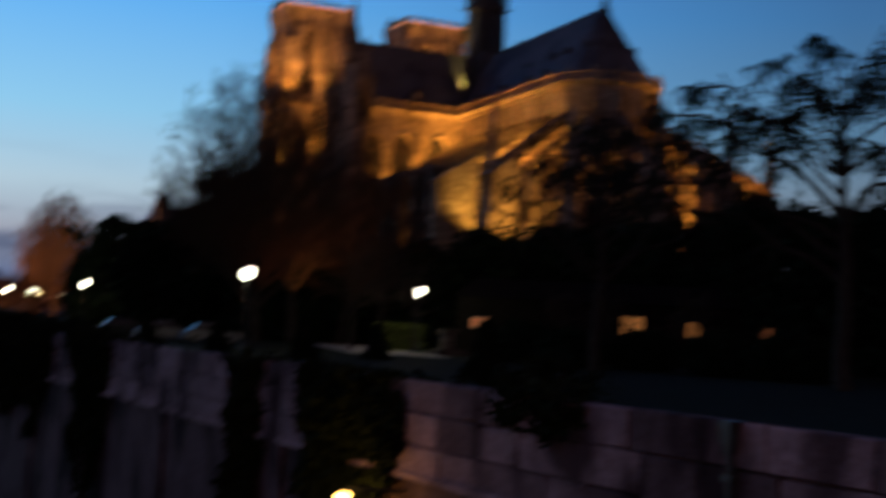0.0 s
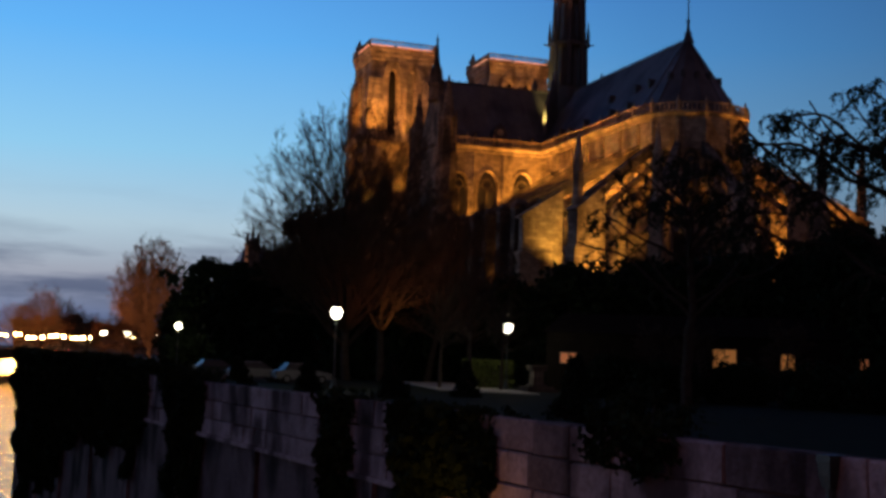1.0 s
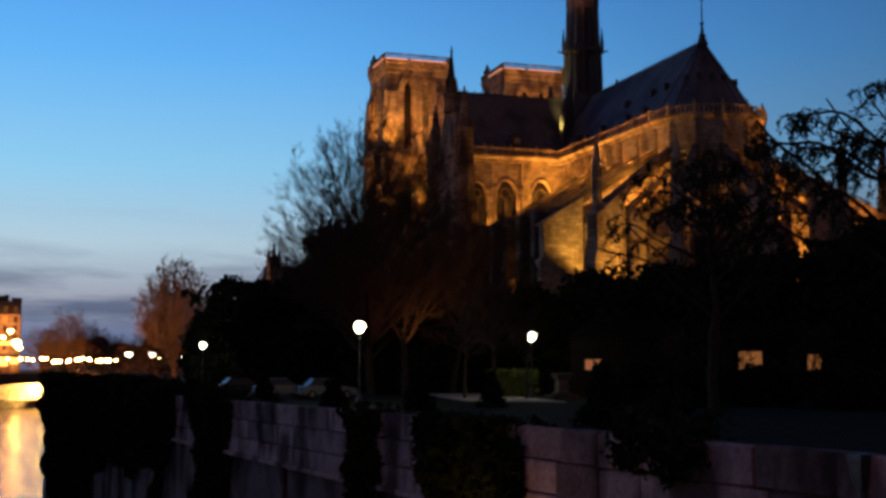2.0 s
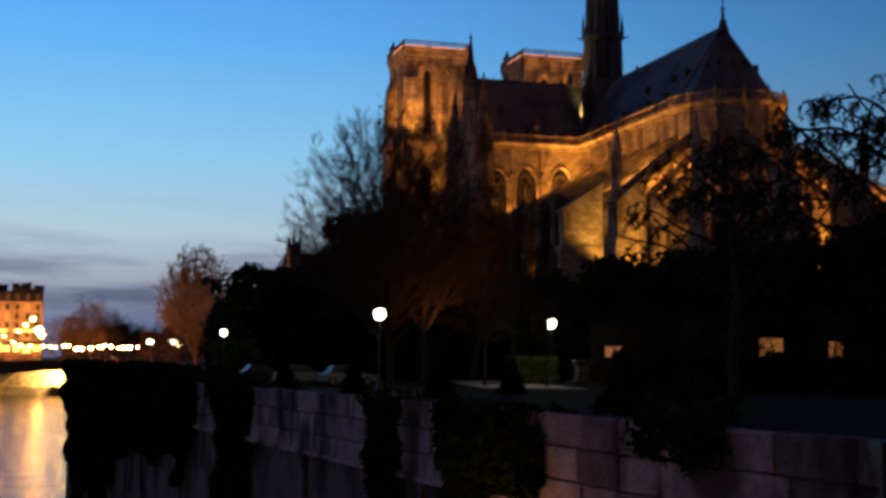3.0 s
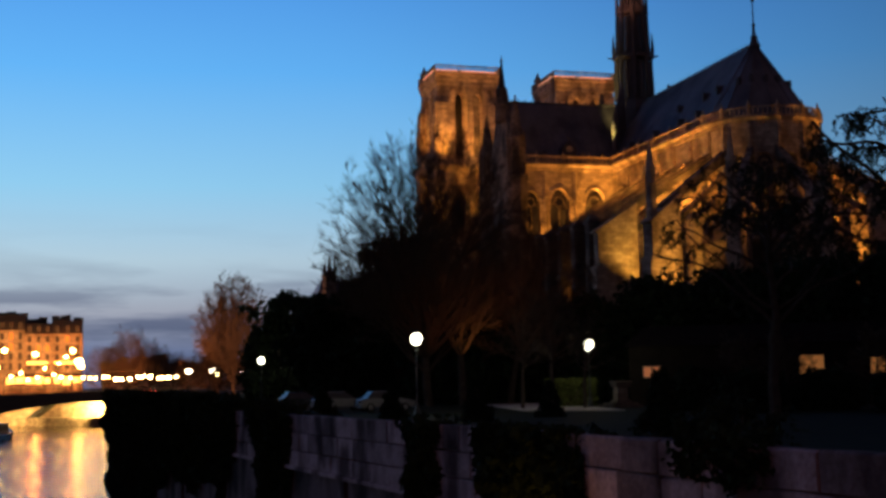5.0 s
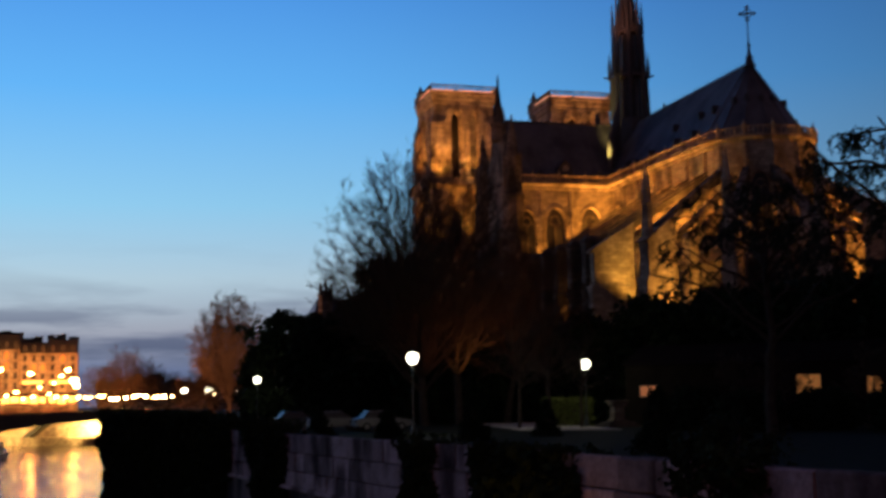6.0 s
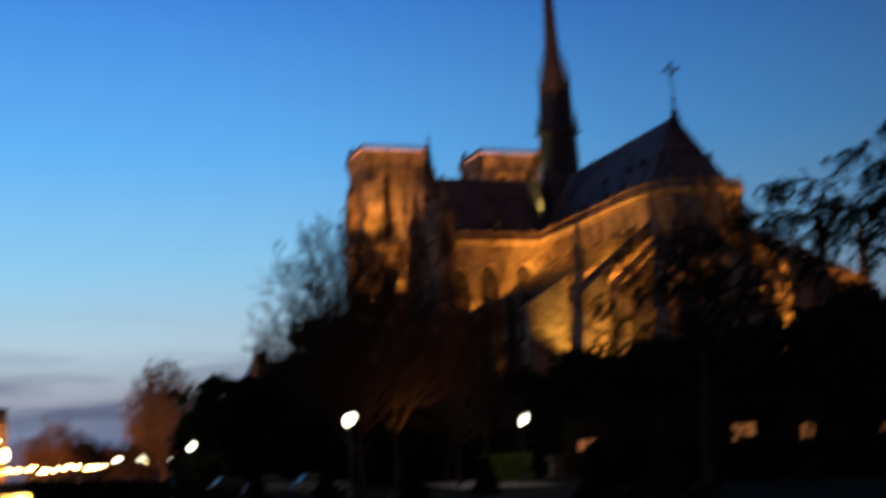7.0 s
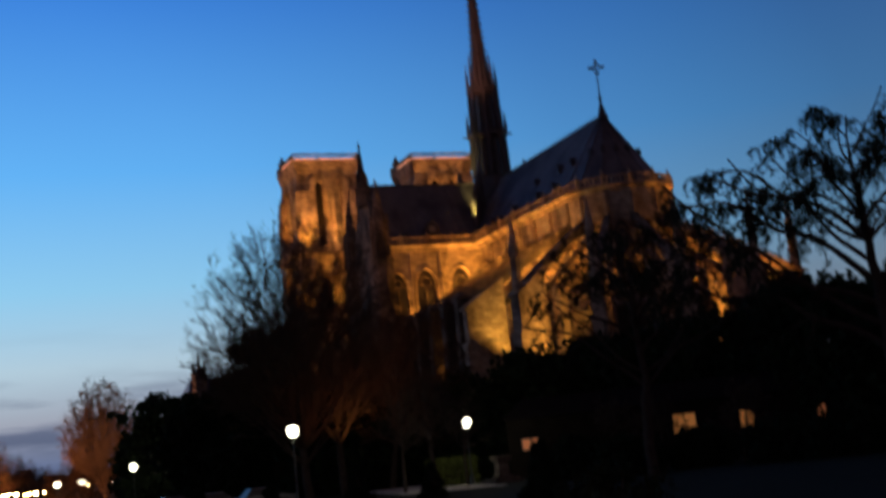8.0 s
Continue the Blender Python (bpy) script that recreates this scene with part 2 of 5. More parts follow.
Z = Vector((0, 0, 1))


# ---- mesh helpers ----
def finish(name, bm, material, parent=None, label=""):
    """Link a bmesh as one object."""
    me = bpy.data.meshes.new(name)
    bmesh.ops.recalc_face_normals(bm, faces=bm.faces)
    bm.to_mesh(me)
    bm.free()
    for m in (material if isinstance(material, (list, tuple)) else [material]):
        me.materials.append(m)
    ob = new(name, me)
    ob.parent = parent
    return tagged(ob, label)


part = finish


def shared(name, source, m, parent):
    """Another object on the mesh of source, at the pose m."""
    ob = new(name, source.data)
    ob.parent = parent
    ob.matrix_basis = m
    return ob


def empty(name, place=(0, 0, 0)):
    ob = new(name)
    ob.location = place
    return ob


def hexa(bm, low, high):
    """A solid between two loops of points."""
    a, b = [bm.verts.new(p) for p in low], [bm.verts.new(p) for p in high]
    n = len(a)
    bm.faces.new(a[::-1])
    bm.faces.new(b)
    for i in range(n):
        bm.faces.new((a[i], a[(i + 1) % n], b[(i + 1) % n], b[i]))


def box(bm, x0, x1, y0, y1, z0, z1, inset=0.0):
    i = inset
    hexa(bm, [(x0, y0, z0), (x1, y0, z0), (x1, y1, z0), (x0, y1, z0)],
         [(x0 + i, y0 + i, z1), (x1 - i, y0 + i, z1), (x1 - i, y1 - i, z1), (x0 + i, y1 - i, z1)])


def drum(bm, x, y, z0, z1, r0, r1, n=8, turn=0.0):
    lo = [(x + r0 * math.cos(turn + i * math.tau / n), y + r0 * math.sin(turn + i * math.tau / n), z0) for i in range(n)]
    hi = [(x + r1 * math.cos(turn + i * math.tau / n), y + r1 * math.sin(turn + i * math.tau / n), z1) for i in range(n)]
    hexa(bm, lo, hi)


def turned(bm, x, y, rings, n=8, turn=0.0):
    """A turned solid: rings of (z, radius), from the foot up."""
    loops = [[bm.verts.new((x + r * math.cos(turn + i * math.tau / n), y + r * math.sin(turn + i * math.tau / n), z)) for i in range(n)] for z, r in rings]
    bm.faces.new(loops[0][::-1])
    bm.faces.new(loops[-1])
    for a, b in zip(loops, loops[1:]):
        for i in range(n):
            bm.faces.new((a[i], a[(i + 1) % n], b[(i + 1) % n], b[i]))


def stepped(bm, x0, x1, y0, y1, rings):
    """A moulded rectangular block: rings of (z, how far it stands out)."""
    loops = [[bm.verts.new(p) for p in ((x0 - k, y0 - k, z), (x1 + k, y0 - k, z), (x1 + k, y1 + k, z), (x0 - k, y1 + k, z))] for z, k in rings]
    bm.faces.new(loops[0][::-1])
    bm.faces.new(loops[-1])
    for a, b in zip(loops, loops[1:]):
        for i in range(4):
            bm.faces.new((a[i], a[(i + 1) % 4], b[(i + 1) % 4], b[i]))


def bar(bm, a, b, w, h):
    """A beam from a to b, w wide and h high."""
    a, b = Vector(a), Vector(b)
    d = (b - a).normalized()
    s = d.cross(Z)
    s = s.normalized() if s.length > 1e-4 else Vector((1, 0, 0))
    u = s.cross(d).normalized()
    q = [s * w / 2 + u * h / 2, -s * w / 2 + u * h / 2, -s * w / 2 - u * h / 2, s * w / 2 - u * h / 2]
    hexa(bm, [a + v for v in q], [b + v for v in q])


def plate(bm, profile, y0, y1):
    """A polygon in x and z, extruded along y."""
    hexa(bm, [(x, y0, z) for x, z in profile], [(x, y1, z) for x, z in profile])


def pointed(ww, sill, spring, c, n=6):
    """Outline of a pointed opening: (s, z) from the left foot round to the right foot."""
    a, b = c - ww / 2, c + ww / 2
    pts = [(a, sill)]
    rise = ww * 0.95
    for i in range(n + 1):
        f = i / n
        pts.append((a + ww / 2 * (1 - math.cos(f * math.pi / 2) ** 0.9) if f < 1 else c, spring + rise * math.sin(f * math.pi / 2)))
    for s, z in pts[-2:0:-1]:
        pts.append((2 * c - s, z))
    pts.append((b, sill))
    return pts


def bay(bm, glass, o, u, nrm, w, z0, z1, ww, sill, spring, depth=0.8, trim=0.28):
    """One wall bay with a pointed opening: wall face, deep reveal, hood moulding and the glazing behind."""
    o, u, nrm = Vector(o), Vector(u).normalized(), Vector(nrm).normalized()
    at = lambda s, z, d=0.0: o + u * s + Z * z + nrm * d
    c = w / 2
    out = pointed(ww, sill, spring, c)
    quad = lambda *p: bm.faces.new([bm.verts.new(q) for q in p])
    a, b = c - ww / 2, c + ww / 2
    quad(at(0, z0), at(a, z0), at(a, z1), at(0, z1))
    quad(at(b, z0), at(w, z0), at(w, z1), at(b, z1))
    if sill > z0 + 0.01:
        quad(at(a, z0), at(b, z0), at(b, sill), at(a, sill))
    for (s0, p0), (s1, p1) in zip(out[1:-1], out[2:-1]):
        quad(at(s0, p0), at(s1, p1), at(s1, z1), at(s0, z1))
    for (s0, p0), (s1, p1) in zip(out, out[1:] + out[:1]):
        quad(at(s0, p0), at(s1, p1), at(s1, p1, -depth), at(s0, p0, -depth))
    # hood moulding round the head
    for (s0, p0), (s1, p1) in zip(out[1:-1], out[2:-1]):
        k = 1 + 2 * trim / ww
        e = lambda s, p: (c + (s - c) * k, p + (trim if p > spring + 0.1 else 0))
        t0, t1 = e(s0, p0), e(s1, p1)
        quad(at(*t0, .16), at(*t1, .16), at(s1, p1, .16), at(s0, p0, .16))
        quad(at(*t0, 0), at(*t1, 0), at(*t1, .16), at(*t0, .16))
        quad(at(s0, p0, .16), at(s1, p1, .16), at(s1, p1, 0), at(s0, p0, 0))
    glass.faces.new([glass.verts.new(at(s, z, -depth + 0.02)) for s, z in out])


def tracery(bm, o, u, nrm, w, ww, sill, spring, depth=0.45):
    """Two lights and a ring."""
    o, u, nrm = Vector(o), Vector(u).normalized(), Vector(nrm).normalized()
    at = lambda s, z: o + u * s + Z * z - nrm * depth
    c = w / 2
    bar(bm, at(c, sill), at(c, spring + .05 * ww), .2, .2)
    r = ww * 0.24
    mid = spring + ww * 0.36
    ring = [at(c + r * math.cos(i * math.tau / 12), mid + r * math.sin(i * math.tau / 12)) for i in range(12)]
    for p, q in zip(ring, ring[1:] + ring[:1]):
        bar(bm, p, q, .16, .16)
    for s in (-1, 1):
        bar(bm, at(c + s * ww * .47, spring), at(c + s * ww * .25, spring + ww * .32), .14, .14)
        bar(bm, at(c, spring + .05 * ww), at(c + s * ww * .25, spring + ww * .32), .14, .14)


def sweep(bm, stations, profile, closed=False):
    """Sweep a profile of (radius, z) along stations of (point on the axis, direction outwards)."""
    rows = [[bm.verts.new(Vector((p[0] + d[0] * r, p[1] + d[1] * r, z))) for r, z in profile] for p, d in stations]
    m = len(profile)
    for A, B in zip(rows, rows[1:]):
        for i in range(m if closed else m - 1):
            j = (i + 1) % m
            bm.faces.new((A[i], A[j], B[j], B[i]))


def mesh_quads(name, corners, material, parent=None, label=""):
    """Many loose quads from an array (count, 4, 3)."""
    n = len(corners)
    me = bpy.data.meshes.new(name)
    me.vertices.add(4 * n)
    me.vertices.foreach_set("co", np.ascontiguousarray(corners, dtype=np.float32).ravel())
    me.loops.add(4 * n)
    me.loops.foreach_set("vertex_index", np.arange(4 * n, dtype=np.int32))
    me.polygons.add(n)
    me.polygons.foreach_set("loop_start", np.arange(0, 4 * n, 4, dtype=np.int32))
    me.update(calc_edges=True)
    me.materials.append(material)
    ob = new(name, me)
    ob.parent = parent
    return tagged(ob, label)


def tubes(name, segs, material, parent=None, sides=4, label=""):
    """Tapered limbs from rows (x0, y0, z0, x1, y1, z1, r0, r1)."""
    s = np.array(segs, dtype=np.float64)
    a, b, r0, r1 = s[:, :3], s[:, 3:6], s[:, 6:7], s[:, 7:8]
    d = b - a
    d /= np.linalg.norm(d, axis=1, keepdims=True) + 1e-9
    ref = np.where(np.abs(d[:, 2:3]) > .9, [[1.0, 0, 0]], [[0, 0, 1.0]])
    u = np.cross(d, ref)
    u /= np.linalg.norm(u, axis=1, keepdims=True) + 1e-9
    v = np.cross(d, u)
    ang = np.arange(sides) * math.tau / sides
    rim = np.stack([u * math.cos(t) + v * math.sin(t) for t in ang], 1)
    A, B = a[:, None] + rim * r0[:, None], b[:, None] + rim * r1[:, None]
    nxt = np.roll(np.arange(sides), -1)
    q = np.stack([A, A[:, nxt], B[:, nxt], B], 2).reshape(-1, 4, 3)
    return mesh_quads(name, q, material, parent, label)


def leaves(centres, size, rng, droop=0.0):
    """Small leaf quads with random turns about the centres."""
    n = len(centres)
    a = rng.normal(size=(n, 3))
    a[:, 2] -= droop
    a /= np.linalg.norm(a, axis=1, keepdims=True)
    b = np.cross(a, rng.normal(size=(n, 3)))
    b /= np.linalg.norm(b, axis=1, keepdims=True)
    k = size * rng.uniform(.6, 1.4, (n, 1))
    a, b = a * k, b * k * .55
    c = np.asarray(centres)
    return np.stack([c - a, c + b, c + a, c - b], 1)


# ---- ground, river and quays ----
WATER_Z, GROUND_Z, TOP_Z = -8.0, 0.3, 1.46


def wall_y(x):
    """Line of the island's quay wall."""
    return -77.0 - (243 - x) * 0.12 if x > 165 else -86.36 + (165 - x) * .006


def sheet(name, pts, z, material, label, category):
    bm = bmesh.new()
    bm.faces.new([bm.verts.new((x, y, z)) for x, y in pts])
    ob = finish(name, bm, material)
    return tagged(ob, label, category, kind="structure")


sheet("water", [(-3500, -3500), (3500, -3500), (3500, 3500), (-3500, 3500)], WATER_Z, WATER, "dark rippled river water reflecting orange lamps", "river")
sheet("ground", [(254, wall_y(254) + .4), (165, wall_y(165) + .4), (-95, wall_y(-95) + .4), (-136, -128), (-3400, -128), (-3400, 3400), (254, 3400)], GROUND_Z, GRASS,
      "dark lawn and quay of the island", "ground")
sheet("ground_south", [(-60, -190), (420, -190), (420, -3400), (-3400, -3400), (-3400, -240), (-110, -240)], GROUND_Z, GRAVEL, "dim paved quay of the far bank", "ground")
bm = bmesh.new()
box(bm, 254.9, 271, -190, -58, -0.6, 0.85)
tagged(finish("bridge_deck", bm, ASPHALT), "grey paved bridge deck over the river", "bridge", kind="structure")
bm = bmesh.new()
hexa(bm, [(150, -54, .2), (174.6, -58.5, .2), (179.5, -53, .2), (150, -47, .2)], [(150, -54, GROUND_Z + .05), (174.6, -58.5, GROUND_Z + .05), (179.5, -53, GROUND_Z + .05), (150, -47, GROUND_Z + .05)])
tagged(finish("garden_path", bm, GRAVEL), "pale gravel path lit by the lanterns", "path", kind="structure")
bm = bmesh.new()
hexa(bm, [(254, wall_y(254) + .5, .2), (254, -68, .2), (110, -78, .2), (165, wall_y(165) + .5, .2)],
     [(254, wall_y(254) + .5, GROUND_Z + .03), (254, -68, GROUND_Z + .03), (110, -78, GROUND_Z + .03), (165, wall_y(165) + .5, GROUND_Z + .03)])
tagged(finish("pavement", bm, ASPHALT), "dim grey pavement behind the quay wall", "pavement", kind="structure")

# quay wall: a core of plain masonry with pale strips, ashlar courses above
quay = empty("wall_quay")
tagged(quay, "weathered grey limestone quay wall hung with ivy", "wall", kind="structure")


def along(x, out=0.0):
    return Vector((x, wall_y(x) - out, 0))


def run(bm, x0, x1, front, back, z0, z1):
    """A straight length of wall between two places on its line."""
    p, q = along(x0), along(x1)
    foot = [(p.x, p.y - front), (q.x, q.y - front), (q.x, q.y + back), (p.x, p.y + back)]
    hexa(bm, [(x, y, z0) for x, y in foot], [(x, y, z1) for x, y in foot])


bm = bmesh.new()
run(bm, 165, 254, 0, .8, WATER_Z - 1, TOP_Z - .06)
run(bm, -95, 165, 0, .8, WATER_Z - 1, TOP_Z - .06)
part("wall_core", bm, QUAY_LOW, quay)
for x in (176.2, 184.9, 193.6, 202.3, 211.0, 219.6, 228.3, 237.0, 245.7):
    bm = bmesh.new()
    run(bm, x - .28, x + .28, .12, .05, WATER_Z - 1, -.36)
    part("pilaster_strip", bm, QUAY, quay, "pale vertical stone strip")
bm = bmesh.new()
run(bm, 165, 254, .2, .05, -.36, -.24)
part("string_course", bm, QUAY, quay)

# lit quay wall beyond the far bridge, with a lower landing
bm = bmesh.new()
hexa(bm, [(-95, -84, -9), (-96, -83, -9), (-138, -127, -9), (-136, -128.5, -9)], [(-95, -84, 1.0), (-96, -83, 1.0), (-138, -127, 1.0), (-136, -128.5, 1.0)])
tagged(finish("wall_far_quay", bm, PLASTER), "pale stone quay wall lit yellow beyond the bridge", "wall", kind="structure")
bm = bmesh.new()
hexa(bm, [(-91, -86.5, -9), (-95, -84.1, -9), (-136, -128.6, -9), (-132, -130, -9)], [(-91, -86.5, -5.6), (-95, -84.1, -5.6), (-136, -128.6, -5.6), (-132, -130, -5.6)])
tagged(finish("quay_landing", bm, PLASTER), "low stone landing lit yellow along the water", "quay", kind="structure")

# plain dark bar sloping down across the far quay wall
bm = bmesh.new()
bar(bm, (-104.0, -98.0, .6), (-112.6, -107.4, -6.4), 2.2, 1.3)
tagged(finish("quay_stair", bm, IRON), "dark sloping bar down the lit quay wall", "stair", kind="structure")

# ---- cathedral ----
church = empty("cathedral", (0, 0, 0))
tagged(church, "floodlit gothic limestone cathedral with twin towers and lead roofs", "cathedral")
EAVE, RIDGE = 36.6, 48.3
CX, CR = 108.0, 8.0          # centre and radius of the apse
HALF = 7.5


def rim_stations(x0, steps=14):
    s = [((x, 0), (0, -1)) for x in (x0, CX)]
    s += [((CX, 0), (math.cos(a), math.sin(a))) for a in [radians(-90 + 180 * i / steps) for i in range(1, steps)]]
    return s + [((x, 0), (0, 1)) for x in (CX, x0)]


def clerestory(bays, z0=22.0):
    """Wall of bays (origin, along, outward, width), each with its window and shaft."""
    for o, u, nn, w in bays:
        bm, g, t = bmesh.new(), bmesh.new(), bmesh.new()
        ww = min(3.6, w * .66)
        bay(bm, g, o, u, nn, w, z0, EAVE - 1.0, ww, z0 + 2.2, z0 + 7.4)
        tracery(t, o, u, nn, w, ww, z0 + 2.2, z0 + 7.4)
        piece = part("wall_bay", bm, STONE, church)
        part("window", g, GLASS, piece, "dark leaded pointed window")
        # darker stone in place of shade on the tracery
        part("tracery", t, STONE_DARK, piece)
        p = Vector(o) + Vector(nn).normalized() * .15
        bm = bmesh.new()
        turned(bm, p.x, p.y, [(z0, .42), (z0 + 9, .36), (z0 + 9, .5), (z0 + 9.5, .46), (z0 + 9.5, .3), (EAVE - 1.1, .3)], 8)
        part("wall_shaft", bm, STONE, piece)


W = 32.0 / 6
bays = [((76 + i * W, -HALF, 0), (1, 0, 0), (0, -1, 0), W) for i in range(6)]
ring = [(CX + CR * math.cos(radians(a)), CR * math.sin(radians(a))) for a in np.linspace(-90, 90, 8)]
ring[0], ring[-1] = (CX, -HALF), (CX, HALF)
for p, q in zip(ring, ring[1:]):
    d = Vector((q[0] - p[0], q[1] - p[1], 0))
    bays.append(((p[0], p[1], 0), d, (d.y, -d.x, 0), d.length))
bays += [((CX - i * W, HALF, 0), (-1, 0, 0), (0, 1, 0), W) for i in range(6)]
clerestory(bays)
clerestory([((14 + i * 6, -HALF, 0), (1, 0, 0), (0, -1, 0), 6) for i in range(8)])
TE, TW, TS = 75.6, 61.4, -24.3
clerestory([((TE, TS + .3, 0), (0, 1, 0), (1, 0, 0), 4.4), ((TE, -19.6, 0), (0, 1, 0), (1, 0, 0), 5.2), ((TE, -14.4, 0), (0, 1, 0), (1, 0, 0), 6.9)])

bm = bmesh.new()
box(bm, 14, CX, -HALF + .85, HALF - .85, 0, EAVE)
drum(bm, CX, 0, 0, EAVE, CR - 1.05, CR - 1.05, 24)
box(bm, TW, TE - .9, TS + .8, -TS - .8, 0, EAVE)
box(bm, TW, TE, TS, -TS, 0, 21.95)
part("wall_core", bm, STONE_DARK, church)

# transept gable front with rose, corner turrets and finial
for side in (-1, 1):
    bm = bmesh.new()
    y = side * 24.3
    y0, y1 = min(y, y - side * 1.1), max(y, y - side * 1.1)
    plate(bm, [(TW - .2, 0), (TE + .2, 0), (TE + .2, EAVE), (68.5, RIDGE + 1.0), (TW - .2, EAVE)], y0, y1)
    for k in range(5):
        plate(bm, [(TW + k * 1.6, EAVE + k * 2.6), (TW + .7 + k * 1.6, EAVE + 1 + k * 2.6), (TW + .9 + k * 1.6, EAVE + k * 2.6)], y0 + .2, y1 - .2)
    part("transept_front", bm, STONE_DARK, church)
    for x in (TW - .4, TE + .4):
        bm = bmesh.new()
        turned(bm, x, y, [(0, 1.7), (34, 1.7), (34, 1.9), (34.6, 1.9), (34.6, 1.35), (40.2, 1.3), (40.2, 1.55), (40.7, 1.55), (40.7, 1.2), (47.5, .12)])
        turret = part("stair_turret", bm, STONE_DARK, church)
        for i in range(8):
            a = i * math.tau / 8
            bm = bmesh.new()
            bar(bm, (x + 1.45 * math.cos(a), y + 1.45 * math.sin(a), 35), (x + 1.45 * math.cos(a), y + 1.45 * math.sin(a), 41.6), .22, .22)
            part("shaft", bm, STONE_DARK, turret)
    bm = bmesh.new()
    x = 69.6 if side < 0 else 68.5
    turned(bm, x, y, [(44.5, 1.35), (47.2, 1.25), (47.2, 1.45), (47.6, 1.4), (47.6, .95), (50.2, .8), (50.2, .62), (54.6, .14), (54.6, .26), (54.9, .26), (54.9, .1), (55.8, .04)])
    finial = part("gable_finial", bm, STONE_DARK, church)
    for i in range(4):
        a = i * math.tau / 4 + .4
        bm = bmesh.new()
        turned(bm, x + 1.15 * math.cos(a), y + 1.15 * math.sin(a), [(46.5, .3), (48.4, .28), (50, .04)], 5)
        part("corner_pinnacle", bm, STONE_DARK, finial)

# cornice and pierced balustrade round choir, apse and transept
for stations, nm in ((rim_stations(TE + .5), "choir_cornice"), ([((TE - HALF, TS + 1.4), (1, 0)), ((TE - HALF, -HALF), (1, 0))], "transept_cornice"), ([((14, 0), (0, -1)), ((TW, 0), (0, -1))], "nave_cornice")):
    bm = bmesh.new()
    r = CR - .25
    sweep(bm, stations, [(r - .1, EAVE - 1.05), (r + .15, EAVE - 1.0), (r + .2, EAVE - .55), (r + .55, EAVE - .3), (r + .75, EAVE - .25), (r + .75, EAVE + .1), (r - .3, EAVE + .1)])
    part(nm, bm, STONE, church)
    bm = bmesh.new()
    sweep(bm, stations, [(r + .45, EAVE + 1.05), (r + .70, EAVE + 1.05), (r + .70, EAVE + 1.25), (r + .45, EAVE + 1.25)], True)
    for (p, d), (q, e) in zip(stations, stations[1:]):
        A, B = Vector((*p, 0)) + Vector((*d, 0)) * (r + .57), Vector((*q, 0)) + Vector((*e, 0)) * (r + .57)
        k = max(2, int((B - A).length / .55))
        for i in range(k):
            c = A.lerp(B, i / k)
            box(bm, c.x - .09, c.x + .09, c.y - .09, c.y + .09, EAVE + .1, EAVE + 1.06)
    part("balustrade", bm, STONE, church)

# small pinnacles on the eaves
bm = bmesh.new()
turned(bm, 0, 0, [(EAVE + .1, .30), (EAVE + 1.2, .28), (EAVE + 1.2, .36), (EAVE + 1.35, .36), (EAVE + 1.35, .22), (EAVE + 2.1, .05)], 4, .785)
pin = part("eaves_pinnacle", bm, STONE, church)
pin.location = (76 + W, -HALF - .7, 0)
for i in range(2, 6):
    shared("eaves_pinnacle", pin, pose(76 + i * W, -HALF - .7, 0), church)
for a in np.linspace(-90, 90, 8):
    shared("eaves_pinnacle", pin, pose(CX + (CR + .35) * math.cos(radians(a)), (CR + .35) * math.sin(radians(a)), 0), church)
for y in (-21, -16.5, -12):
    shared("eaves_pinnacle", pin, pose(TE + .6, y, 0), church)

# lead roofs
bm = bmesh.new()
R0 = CR - .2
hexa(bm, [(14, -R0, EAVE), (CX, -R0, EAVE), (CX, R0, EAVE), (14, R0, EAVE)], [(14, -.12, RIDGE), (CX, -.12, RIDGE), (CX, .12, RIDGE), (14, .12, RIDGE)])
part("nave_and_choir_roof", bm, LEAD, church, "grey lead roof")
bm = bmesh.new()
apex = bm.verts.new((CX, 0, RIDGE + .35))
rimv = [bm.verts.new((CX - .05 + R0 * math.cos(radians(a)), R0 * math.sin(radians(a)), EAVE)) for a in np.linspace(-92, 92, 8)]
for p, q in zip(rimv, rimv[1:]):
    bm.faces.new((apex, p, q))
bm.faces.new(rimv)
bm.faces.new((apex, rimv[-1], rimv[0]))
part("apse_roof", bm, LEAD, church)
bm = bmesh.new()
hexa(bm, [(TW - .2, TS + 1, EAVE), (TE + .2, TS + 1, EAVE), (TE + .2, -TS - 1, EAVE), (TW - .2, -TS - 1, EAVE)],
     [(68.38, TS + 1, RIDGE - .25), (68.62, TS + 1, RIDGE - .25), (68.62, -TS - 1, RIDGE - .25), (68.38, -TS - 1, RIDGE - .25)])
part("transept_roof", bm, LEAD, church)
# standing seams, hips and ridge crest
bm = bmesh.new()
slope = lambda x: [bar(bm, (x, s * R0, EAVE + .05), (x, s * .15, RIDGE + .02), .09, .09) for s in (-1, 1)]
for x in np.arange(78, CX, 1.45):
    slope(x)
for a in np.linspace(-92, 92, 8):
    bar(bm, (CX + R0 * math.cos(radians(a)), R0 * math.sin(radians(a)), EAVE + .05), (CX, 0, RIDGE + .38), .16, .16)
for y in np.arange(TS + 1.5, -7.5, 1.4):
    bar(bm, (TE + .2, y, EAVE + .05), (68.6, y, RIDGE - .22), .09, .09)
part("roof_seam", bm, LEAD, church)
bm = bmesh.new()
bar(bm, (14, 0, RIDGE + .12), (CX, 0, RIDGE + .12), .3, .3)
bar(bm, (68.5, TS + 1, RIDGE - .1), (68.5, -TS - 1, RIDGE - .1), .3, .3)
